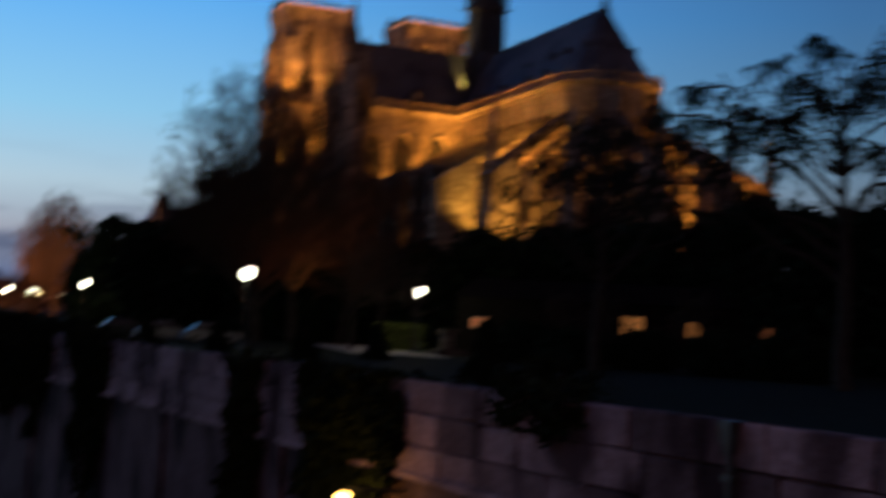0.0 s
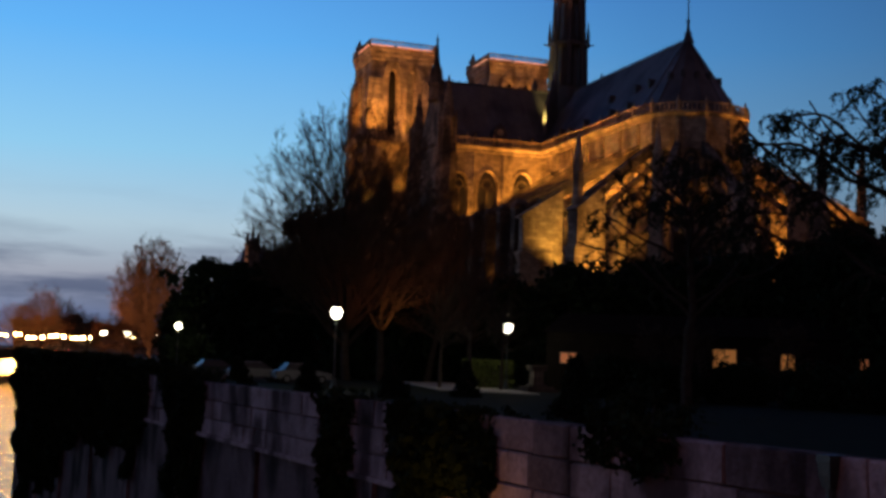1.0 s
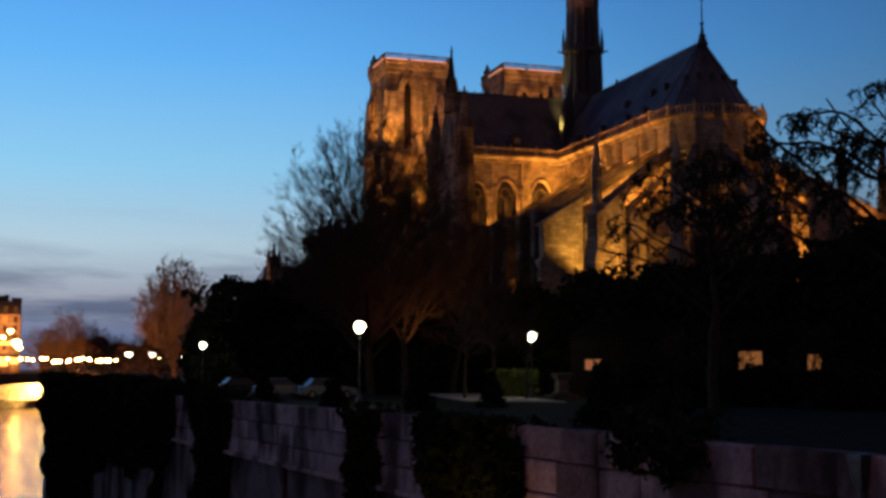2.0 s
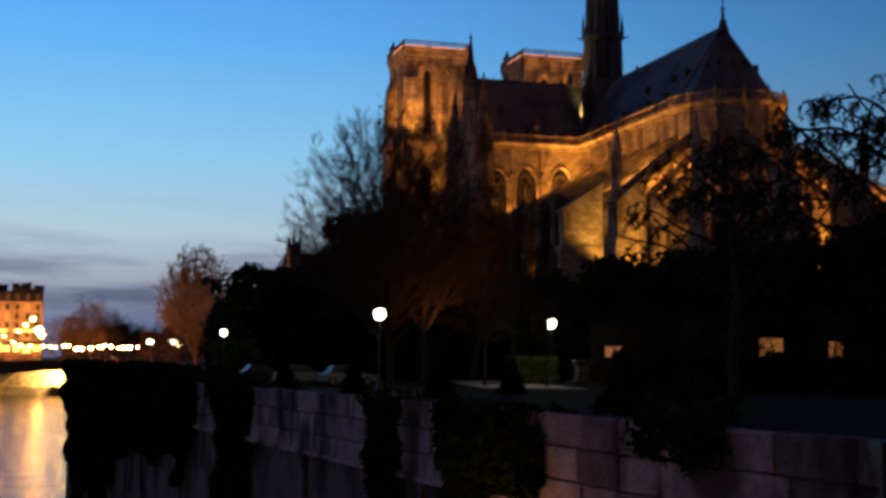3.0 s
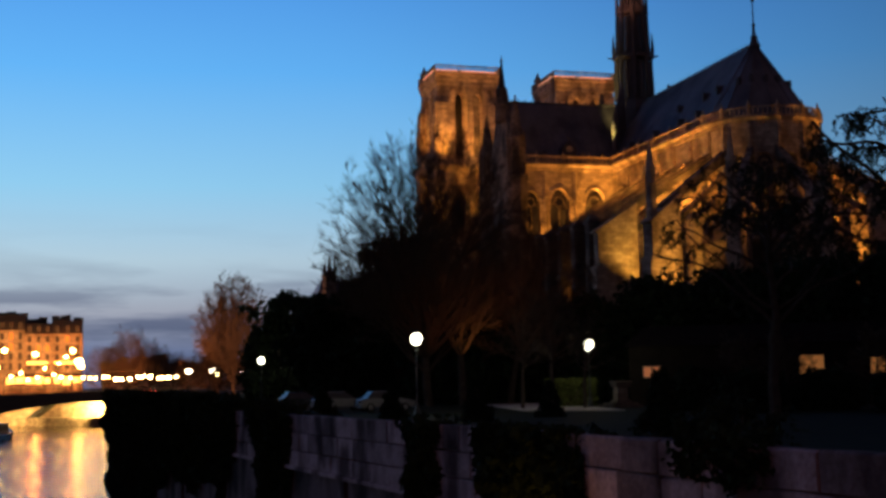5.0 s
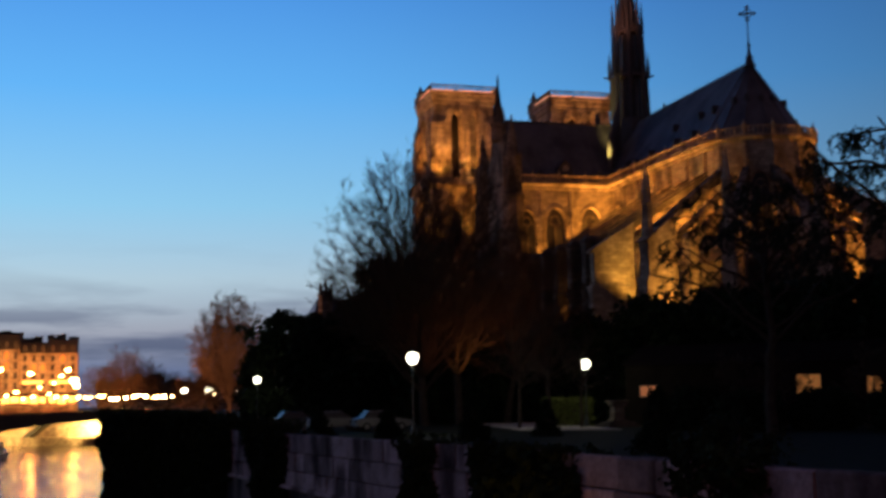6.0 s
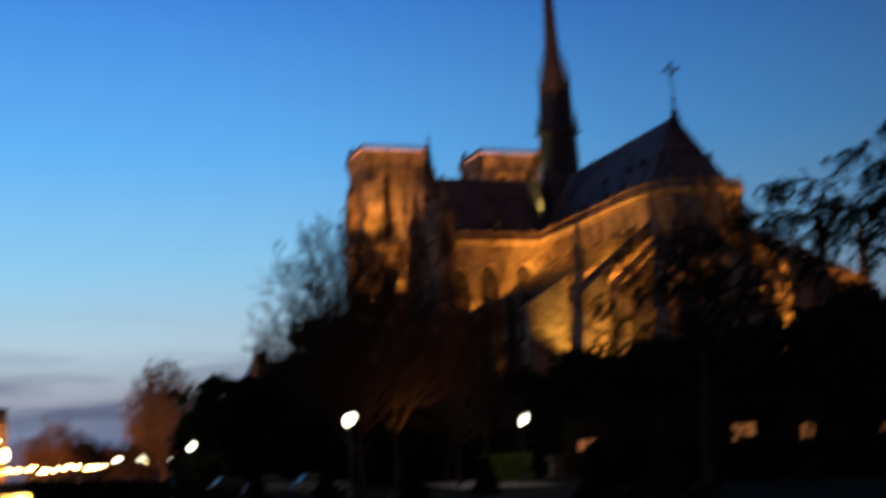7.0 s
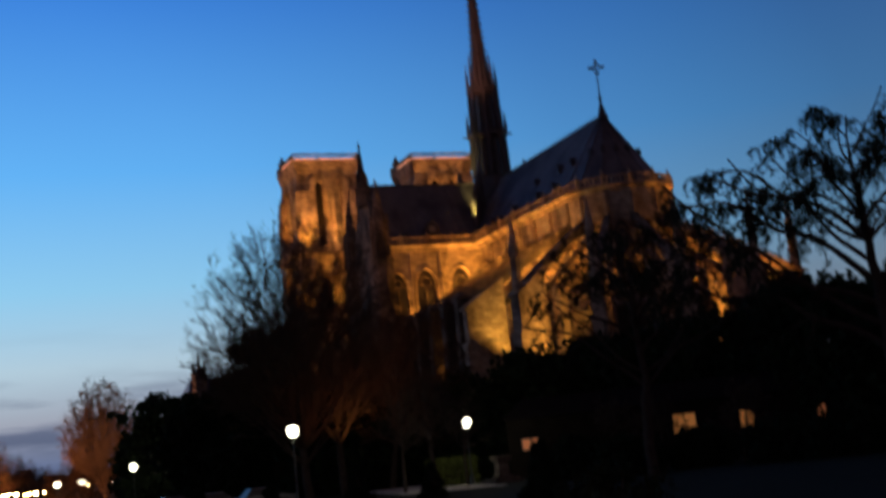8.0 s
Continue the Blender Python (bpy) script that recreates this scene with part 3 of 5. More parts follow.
for i in range(26):
    x = 77 + i * 1.2
    box(bm, x - .1, x + .1, -.05, .05, RIDGE + .2, RIDGE + .62, .03)
for i in range(16):
    y = TS + 2 + i * 1.2
    box(bm, 68.45, 68.55, y - .1, y + .1, RIDGE, RIDGE + .45, .03)
part("ridge_crest", bm, SPIRE_LEAD, church)
# apse finial with its cross
bm = bmesh.new()
turned(bm, CX, 0, [(RIDGE - .4, .9), (RIDGE + .9, .42), (RIDGE + .9, .55), (RIDGE + 1.15, .5), (RIDGE + 1.15, .3), (RIDGE + 2.6, .16), (RIDGE + 2.6, .28), (RIDGE + 2.9, .28), (RIDGE + 2.9, .11), (RIDGE + 6.4, .08)])
c = Vector((CX, 0, RIDGE + 7.3))
u = Vector((.35, .94, 0))
bar(bm, c - u * .95, c + u * .95, .16, .16)
bar(bm, c - Z * 1.0, c + Z * 1.05, .16, .16)
ringp = [c + u * .6 * math.cos(i * math.tau / 12) + Z * .6 * math.sin(i * math.tau / 12) for i in range(12)]
for p, q in zip(ringp, ringp[1:] + ringp[:1]):
    bar(bm, p, q, .13, .13)
for s in (u, -u, Z, -Z):
    e = c + s * .95
    box(bm, e.x - .18, e.x + .18, e.y - .18, e.y + .18, e.z - .18, e.z + .18)
part("finial_cross", bm, SPIRE_LEAD, church)
# dormers
bm = bmesh.new()
plate(bm, [(-.3, -.3), (.3, -.3), (.3, .45), (0, .85), (-.3, .45)], -.3, .9)
box(bm, -.18, .18, -.34, -.28, 0, .4)
dorm = part("roof_dormer", bm, SPIRE_LEAD, church)


def on_slope(f):
    """Height and distance from the axis at the fraction f up the slope."""
    return EAVE + f * (RIDGE - EAVE), R0 * (1 - f)


first = True
for x, f in ((80.5, .2), (84, .16), (89, .2), (93.5, .46), (97.5, .2), (101.5, .46), (105.5, .46), (103, .2)):
    z, r = on_slope(f)
    if first:
        dorm.matrix_basis = pose(x, -r - .35, z)
        first = False
    else:
        shared("roof_dormer", dorm, pose(x, -r - .35, z), church)
for a, f in ((-64, .48), (-39, .5), (-13, .48), (13, .48), (52, .45)):
    z, r = on_slope(f)
    shared("roof_dormer", dorm, pose(CX + (r + .1) * math.cos(radians(a)), (r + .1) * math.sin(radians(a)), z, 0, 0, a + 90), church)
for y, f in ((-19.5, .12), (-9.5, .12)):
    z, r = on_slope(f)
    shared("roof_dormer", dorm, pose(68.5 + r + .1, y, z, 0, 0, 90), church)
# the large dormer of the transept roof
bm = bmesh.new()
plate(bm, [(-1.2, -.5), (1.2, -.5), (1.2, 1.4), (0, 2.7), (-1.2, 1.4)], -.7, 2.6)
box(bm, -1.35, 1.35, -.8, -.6, -.5, -.25)
big = part("large_dormer", bm, SPIRE_LEAD, church)
z, r = on_slope(.12)
big.matrix_basis = pose(68.5 + r - .3, -15.2, z, 0, 0, 90)
bm = bmesh.new()
drum(bm, 0, 0, 0, .12, .55, .55, 12)
cap = part("dormer_oculus", bm, PLASTER, big, "pale round dormer opening")
cap.matrix_basis = pose(0, -.72, 1.1, 90)

# aisles, chapels and galleries under lean-to roofs
for x0, x1, apse in ((76.2, CX, True), (14, TW - .2, False)):
    bm = bmesh.new()
    st = rim_stations(x0) if apse else [((x0, 0), (0, -1)), ((x1, 0), (0, -1))]
    sweep(bm, st, [(22.5, 0), (22.5, 11), (22.8, 11.2), (22.8, 11.8), (22.2, 11.8)])
    sweep(bm, st, [(14.6, 11), (14.6, 18.8), (14.9, 19), (14.9, 19.5), (14.4, 19.5)])
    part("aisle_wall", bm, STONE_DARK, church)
    bm = bmesh.new()
    sweep(bm, st, [(22.3, 11.7), (14.6, 13.2)])
    sweep(bm, st, [(14.5, 19.4), (HALF - .2, 22.3)])
    part("aisle_roof", bm, LEAD, church)

# flying buttresses and their piers, built once on the south side
PIER_R = 22.2


def flyer_profile(r0, z0, r1, z1, n=10):
    top = [(r0 + (r1 - r0) * i / n, z0 + (z1 - z0) * i / n) for i in range(n + 1)]
    low = [(r, z - .75 - 1.2 * ((i / n) ** 4) - .7 * (1 - i / n) ** 3) for i, (r, z) in enumerate(top)]
    return top + low[::-1]


# flyers and ribs take the darker copy, so shade lies in their colour
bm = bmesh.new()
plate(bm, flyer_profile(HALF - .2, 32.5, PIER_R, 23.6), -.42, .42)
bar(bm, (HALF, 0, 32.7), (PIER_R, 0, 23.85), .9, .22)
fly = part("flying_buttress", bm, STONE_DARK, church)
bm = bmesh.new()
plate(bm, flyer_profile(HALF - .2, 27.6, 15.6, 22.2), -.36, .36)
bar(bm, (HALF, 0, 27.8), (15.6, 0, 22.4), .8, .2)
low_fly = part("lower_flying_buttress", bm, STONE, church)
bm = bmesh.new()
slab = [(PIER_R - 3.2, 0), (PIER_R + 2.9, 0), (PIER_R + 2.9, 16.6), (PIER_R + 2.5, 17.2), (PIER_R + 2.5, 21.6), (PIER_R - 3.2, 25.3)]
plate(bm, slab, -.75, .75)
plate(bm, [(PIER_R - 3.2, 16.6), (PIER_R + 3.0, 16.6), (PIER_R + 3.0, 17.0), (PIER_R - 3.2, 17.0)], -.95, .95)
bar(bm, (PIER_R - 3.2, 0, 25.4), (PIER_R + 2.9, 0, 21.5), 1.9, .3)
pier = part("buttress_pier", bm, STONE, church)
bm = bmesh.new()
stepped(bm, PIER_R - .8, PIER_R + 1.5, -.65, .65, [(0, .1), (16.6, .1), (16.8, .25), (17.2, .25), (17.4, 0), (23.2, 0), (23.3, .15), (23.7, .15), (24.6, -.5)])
# slim piers are darkened by colour to sit back from the lit ones
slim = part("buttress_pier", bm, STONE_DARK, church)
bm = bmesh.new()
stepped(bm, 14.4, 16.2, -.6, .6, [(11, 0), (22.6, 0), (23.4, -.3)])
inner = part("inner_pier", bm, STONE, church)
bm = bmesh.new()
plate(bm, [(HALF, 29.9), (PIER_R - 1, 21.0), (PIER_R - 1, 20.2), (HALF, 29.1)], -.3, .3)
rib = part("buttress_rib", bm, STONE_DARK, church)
bm = bmesh.new()
turned(bm, PIER_R + 1.6, 0, [(21.5, .7), (26.2, .62), (26.4, .75), (26.6, .62), (28.2, .55), (28.2, .7), (28.5, .7), (28.5, .48), (31.8, .08), (31.8, .16), (32.1, .05)], 8)
tip = part("pier_pinnacle", bm, STONE, church)
places = [pose(76 + i * W, 0, 0, 0, 0, s * 90) for i in range(1, 7) for s in (-1, 1)]
places += [pose(CX, 0, 0, 0, 0, a) for a in (-64.3, -38.6, -12.9, 12.9, 38.6, 64.3)]
places += [pose(14 + i * 6, 0, 0, 0, 0, -90) for i in range(1, 8)]
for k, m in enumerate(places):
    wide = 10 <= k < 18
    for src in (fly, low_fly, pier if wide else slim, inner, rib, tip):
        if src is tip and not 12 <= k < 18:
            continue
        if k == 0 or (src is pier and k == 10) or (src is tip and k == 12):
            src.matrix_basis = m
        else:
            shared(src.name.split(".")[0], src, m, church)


# towers
def tower(cy, name):
    x0, x1, y0, y1 = 1.0, 14.0, cy - 6.6, cy + 6.6
    body = bmesh.new()
    box(body, x0, x1 - .9, y0 + .9, y1 - .9, 0, 66)
    box(body, x0, x1, y0, y1, 0, 27)
    box(body, x0 - .3, x1 + .3, y0 - .3, y1 + .3, 26.6, 27.6)
    g, lv = bmesh.new(), bmesh.new()
    for lo, hi, ww, sill, spr in ((27.6, 45.6, 1.9, 34.5, 40.5), (48.2, 66.0, 1.75, 48.6, 61.2)):
        for o, u, nn in (((x1, y0, 0), (0, 1, 0), (1, 0, 0)), ((x0, y0, 0), (1, 0, 0), (0, -1, 0)), ((x1, y1, 0), (-1, 0, 0), (0, 1, 0))):
            full = 13.2 if nn[0] else 13.0
            vu = Vector(u)
            edge = 2.6
            w = (full - 2 * edge) / 2
            for k in range(2):
                bay(body, g if (k == 0) == (nn[0] != 0) else lv, Vector(o) + vu * (edge + k * w), u, nn, w, lo, hi, ww, sill, spr, depth=.85, trim=.4)
            for a in (0, full - edge):
                p = Vector(o) + vu * a
                q = p + vu * edge
                body.faces.new([body.verts.new(v) for v in (p + Z * lo, q + Z * lo, q + Z * hi, p + Z * hi)])
    t = part(name, body, STONE, church)
    # stepped corner buttresses with shafts
    for x, y in ((x0, y0), (x1, y0), (x0, y1), (x1, y1)):
        sx, sy = (1 if x == x1 else -1), (1 if y == y1 else -1)
        xa, xb, ya, yb = min(x, x - sx * 1.3), max(x, x - sx * 1.3), min(y, y - sy * 1.3), max(y, y - sy * 1.3)
        bm = bmesh.new()
        stepped(bm, xa, xb, ya, yb, [(0, 1.7), (26.8, 1.7), (27.6, 1.4), (44.8, 1.4), (45.6, 1.25), (56.0, 1.25), (57.2, .95), (60.6, .9), (62.2, .3), (65, .05)])
        part("corner_buttress", bm, STONE, t)
        for dx, dy in ((1.0, -.3), (-.3, 1.0), (.75, .75)):
            bm = bmesh.new()
            turned(bm, x + sx * dx, y + sy * dy, [(47.5, .28), (57.4, .26), (57.4, .4), (58.0, .36), (60.4, .05)], 6)
            part("corner_shaft", bm, STONE, t)
    # deep moulded orders round the belfry openings
    for k in range(2):
        c = y0 + 2.6 + 4.0 * (k + .5)
        for grow_, out_, thick in ((1.15, .12, .5), (2.15, .3, .42)):
            bm = bmesh.new()
            line = [(y_, z_) for y_, z_ in pointed(1.75 + grow_, 48.6, 60.9, c, 8)]
            for (p0, p1), (q0, q1) in zip(line, line[1:]):
                bar(bm, (x1 + out_, p0, p1), (x1 + out_, q0, q1), thick, thick)
            part("arch_order", bm, STONE, t)
    # glowing strips standing in for light on the top balustrade, with gaps
    for p, q in (((x1 + .95, y0 - .6), (x1 + .95, y0 + 4.2)), ((x1 + .95, y0 + 5.0), (x1 + .95, y1 - .4)), ((x1 + .3, y0 - .95), (x0 + 5, y0 - .95))):
        bm = bmesh.new()
        bar(bm, (*p, 67.5), (*q, 67.5), .16, .2)
        part("light_strip", bm, COPING_GLOW, t, "glowing pinkish rim in place of the lit gallery coping")
    # shafts beside the openings
    for dy in (-4.1, -.35, .35, 4.1):
        bm = bmesh.new()
        turned(bm, x1 + .25, cy + dy, [(47.5, .26), (60.8, .24), (60.8, .42), (61.4, .40), (61.4, .2), (63.5, .1)], 6)
        part("opening_shaft", bm, STONE, t)
    tagged(part("belfry_opening", g, DARK, t, "dark tall belfry openings"), kind="stuff")
    tagged(part("louvres", lv, STONE_DARK, t, "weathered louvres"), kind="stuff")
    bm = bmesh.new()
    stepped(bm, x0, x1, y0, y1, [(45.6, .3), (45.6, .5), (46.3, .6), (46.3, 1.3), (47.0, 1.5), (47.0, 1.9), (47.5, 1.9)])
    part("gallery_cornice", bm, STONE, t)
    bm = bmesh.new()
    stepped(bm, x0, x1, y0, y1, [(64.6, .05), (64.8, .25), (65.6, .3), (65.7, .5), (66.6, .55), (66.8, .75), (67.35, .75)])
    part("cornice", bm, STONE, t)
    bm = bmesh.new()
    for z, k, h in ((47.5, 1.75, 1.2), (67.35, .6, 1.35)):
        c4 = [(x0 - k, y0 - k), (x1 + k, y0 - k), (x1 + k, y1 + k), (x0 - k, y1 + k)]
        for p, q in zip(c4, c4[1:] + c4[:1]):
            bar(bm, (*p, z + h), (*q, z + h), .25, .2)
            bar(bm, (*p, z + .1), (*q, z + .1), .25, .2)
            L = int(math.hypot(q[0] - p[0], q[1] - p[1]) / .6)
            for i in range(L):
                c = Vector((*p, 0)).lerp(Vector((*q, 0)), i / L)
                box(bm, c.x - .1, c.x + .1, c.y - .1, c.y + .1, z, z + h)
    tagged(part("gallery_balustrade", bm, STONE, t), kind="stuff")
    bm = bmesh.new()
    hexa(bm, [(x0 + .5, y0 + .5, 67.3), (x1 - .5, y0 + .5, 67.3), (x1 - .5, y1 - .5, 67.3), (x0 + .5, y1 - .5, 67.3)],
         [(6, cy - .5, 69.3), (9, cy - .5, 69.3), (9, cy + .5, 69.3), (6, cy + .5, 69.3)])
    part("tower_roof", bm, LEAD, t)
    bm = bmesh.new()
    turned(bm, x0 + .6, y0 + .4, [(66, .9), (69.6, .85), (69.6, 1.0), (69.9, 1.0), (69.9, .75), (71.6, .06)], 8)
    part("stair_turret", bm, STONE, t)
    return t


tower(-13.3, "south_tower")
tower(13.3, "north_tower")
bm = bmesh.new()
box(bm, 2, 10, -6.7, 6.7, 0, 46)
for i in range(9):
    y = -6.4 + i * 1.6
    box(bm, 8.6, 9.2, y - .16, y + .16, 46, 51.2)
box(bm, 8.4, 9.4, -6.7, 6.7, 51.2, 52)
part("tower_link", bm, STONE_DARK, church)

# spire
SX = 68.2
bm = bmesh.new()
turned(bm, SX, 0, [(42, 4.4), (47.5, 3.9), (49.5, 2.9), (49.6, 2.1), (56.4, 2.0), (56.6, 3.45), (57.2, 3.45), (57.3, 1.55), (64.3, 1.45), (64.6, 2.7), (65.1, 2.6), (65.1, 1.8), (69.5, 1.45), (75, 1.05), (82, .72),
                   (90, .42), (95, .2), (95, .5), (95.4, .5), (95.4, .14), (98.5, .1)], 8, .39)
spire = part("spire", bm, SPIRE_LEAD, church, "dark lead openwork spire with crockets")
for i in range(8):
    a = .39 + i * math.tau / 8
    ca, sa = math.cos(a), math.sin(a)
    for z0, z1, r0, r1 in ((49.5, 56.6, 3.2, 3.0), (57.3, 64.6, 2.75, 2.5)):
        bm = bmesh.new()
        bar(bm, (SX + r0 * ca, r0 * sa, z0), (SX + r1 * ca, r1 * sa, z1), .5, .5)
        b = a + math.tau / 16
        top = Vector((SX + r1 * .95 * math.cos(b), r1 * .95 * math.sin(b), z1 + 1.3))
        for k in (a, a + math.tau / 8):
            bar(bm, (SX + r1 * math.cos(k), r1 * math.sin(k), z1 - .9), top, .25, .3)
        part("lantern_arch", bm, SPIRE_LEAD, spire)
        bm = bmesh.new()
        bar(bm, (SX + r0 * .93 * math.cos(b), r0 * .93 * math.sin(b), z0), (SX + r1 * .93 * math.cos(b), r1 * .93 * math.sin(b), z1 - .8), .25, .25)
        part("mullion", bm, SPIRE_LEAD, spire)
    for r, ang, rings in ((3.3, a, [(56.6, .34), (58.8, .3), (61.2, .04)]), (2.5, a, [(64.6, .34), (66.8, .3), (70.2, .04)]), (1.9, a + .39, [(65, .3), (68.6, .26), (72.0, .04)]), (3.0, a + .39, [(49.5, .3), (53.5, .26), (56.0, .04)])):
        bm = bmesh.new()
        turned(bm, SX + r * math.cos(ang), r * math.sin(ang), rings, 5)
        part("spire_pinnacle", bm, SPIRE_LEAD, spire)
    bm = bmesh.new()
    bar(bm, (SX + 3.2 * ca, 3.2 * sa, 56.9), (SX + 4.3 * ca, 4.3 * sa, 57.1), .2, .22)
    part("gargoyle", bm, SPIRE_LEAD, spire)
    bm = bmesh.new()
    for k in range(22):
        z = 66 + k * 1.25
        r = float(np.interp(z, [65, 69.5, 75, 82, 90, 95], [1.85, 1.5, 1.1, .77, .47, .25])) + .1
        box(bm, SX + r * ca - .15, SX + r * ca + .15, r * sa - .15, r * sa + .15, z, z + .42, .08)
    tagged(part("crocket_strip", bm, SPIRE_LEAD, spire), kind="stuff")
# stepped figures down the valleys, as plain shafts
for s, t in ((1, -1), (-1, -1), (1, 1), (-1, 1)):
    for k in range(4):
        bm = bmesh.new()
        turned(bm, SX + s * (4.3 + k * .9), t * (4.3 + k * .9), [(43 - k * 1.2, .5), (50.5 - k * 2.0, .42), (50.5 - k * 2.0, .3), (51.6 - k * 2.0, .1)], 6)
        part("valley_shaft", bm, SPIRE_LEAD, spire)
# ---- trees ----
def grow(segs, p, d, length, r, level, rng, up=.025, wander=.045, kids=5.0, step=.9):
    """A limb with its side shoots."""
    n = max(2, int(length / step))
    rad = r
    for i in range(n):
        d = d + Vector(rng.normal(0, wander, 3)) + Z * up
        d.normalize()
        q = p + d * (length / n)
        r2 = max(r * (1 - .8 * (i + 1) / n), .009)
        segs.append((*p, *q, rad, r2))
        p, rad = q, r2
        f = (i + 1) / n
        if level > 0 and f > .15:
            for _ in range(rng.poisson(kids / n / .85)):
                side = Vector(rng.normal(0, 1, 3))
                side -= side.dot(d) * d
                side.normalize()
                tilt = rng.uniform(.32, .72)
                grow(segs, p, (d * math.cos(tilt) + side * math.sin(tilt)), length * rng.uniform(.42, .66) * (1.15 - .55 * f), rad * .6, level - 1, rng, up, wander * 1.15, kids, step * .85)


def bare_tree(place, height, seed, label, lean=(0, 0), kids=6.5, levels=4, width=.42, limb_from=3, rise=.5):
    """Leafless tree: trunk, and a fan of limbs with fine twigs."""
    rng = np.random.default_rng(seed)
    tree = empty("bare_tree", place)
    trunk = []
    p, d, r = Vector((0, 0, -.1)), Vector((lean[0], lean[1], 1)).normalized(), height * .019
    limbs = []
    n = 14
    for i in range(n):
        d = (d + Vector(rng.normal(0, .05, 3)) + Z * .06).normalized()
        q = p + d * (height * .72 / n)
        r2 = r * (.93 if i < 6 else .86)
        trunk.append((*p, *q, r, r2))
        p, r = q, r2
        if i >= limb_from:
            for _ in range(4 if i < 9 else 5):
                a = rng.uniform(0, math.tau)
                k = rng.uniform(.55, 1.3) * (1.25 - rise * i / n)
                dd = Vector((math.cos(a) * math.sin(k), math.sin(a) * math.sin(k), math.cos(k)))
                grow(limbs, p, dd, height * width * rng.uniform(.7, 1.0) * (1.1 - .5 * i / n), r * .62, levels - 1, rng, kids=kids, step=1.0)
    tubes("trunk", trunk, BARK, tree, 8)
    tubes("crown", limbs, TWIG, tree, 3)
    return tagged(tree, label, "tree")


def dome_tree(place, height, spread, low, seed, label, limbs=70, twig=.016, dense=1.0):
    """Leafless tree with a rounded crown: limbs that arch out to a dome and fan into fine twigs."""
    rng = np.random.default_rng(seed)
    tree = empty("bare_tree", place)
    trunk, crown = [], []
    spine = [Vector((0, 0, -.1))]
    n = 12
    for i in range(n):
        spine.append(spine[-1] + Vector((rng.normal(0, .10), rng.normal(0, .10), height * .7 / n)))
    for i in range(n):
        r0, r1 = (height * .018 * (1 - .075 * k) for k in (i, i + 1))
        trunk.append((*spine[i], *spine[i + 1], r0, r1))
    mid, tall = low + (height - low) * .36, (height - low) * .64

    def shoot(p, d, length, r, level):
        m = 4 if level else 3
        for j in range(m):
            d = (d + Vector(rng.normal(0, .09, 3)) + Z * .05).normalized()
            q = p + d * (length / m)
            crown.append((*p, *q, max(r, twig * .7), max(r * .8, twig * .6)))
            p, r = q, r * .8
            if level:
                for _ in range(rng.poisson(1.5 * dense)):
                    side = (d + Vector(rng.normal(0, .36, 3))).normalized()
                    shoot(p, side, length * rng.uniform(.35, .6), r * .65, level - 1)

    for k in range(limbs):
        # even spread of aims over the dome
        c = 1 - 1.55 * (k + .5) / limbs
        a = k * 2.39996 + rng.normal(0, .15)
        w = math.sqrt(max(0, 1 - c * c)) * rng.uniform(.84, 1.0)
        up = tall if c > 0 else mid - low
        aim = Vector((spread * w * math.cos(a), spread * w * math.sin(a), mid + up * c * rng.uniform(.88, 1.0)))
        f = min(.98, max(.22, (aim.z / height) * rng.uniform(.5, .75)))
        p = spine[int(f * n)].copy()
        bend = p.lerp(aim, .5) + Vector((0, 0, (aim - p).length * .05)) + Vector(rng.normal(0, .35, 3))
        pts = [p * (1 - t) ** 2 + bend * 2 * t * (1 - t) + aim * t * t for t in (i / 9 for i in range(10))]
        r = height * .0052
        for j in range(9):
            if j:
                pts[j + 1] = pts[j + 1] + Vector(rng.normal(0, .09, 3))
            r2 = max(r * .82, twig)
            crown.append((*pts[j], *pts[j + 1], r, r2))
            r = r2
            if j >= 3:
                d = (pts[j + 1] - pts[j]).normalized()
                for _ in range(rng.poisson(1.7 * dense)):
                    side = (d + Vector(rng.normal(0, .42, 3))).normalized()
                    shoot(pts[j + 1], side, spread * rng.uniform(.16, .34) * (1.25 - .08 * j), r * .6, 2)
    tubes("trunk", trunk, BARK, tree, 8)
    tubes("crown", crown, TWIG, tree, 3)
    return tagged(tree, label, "tree")


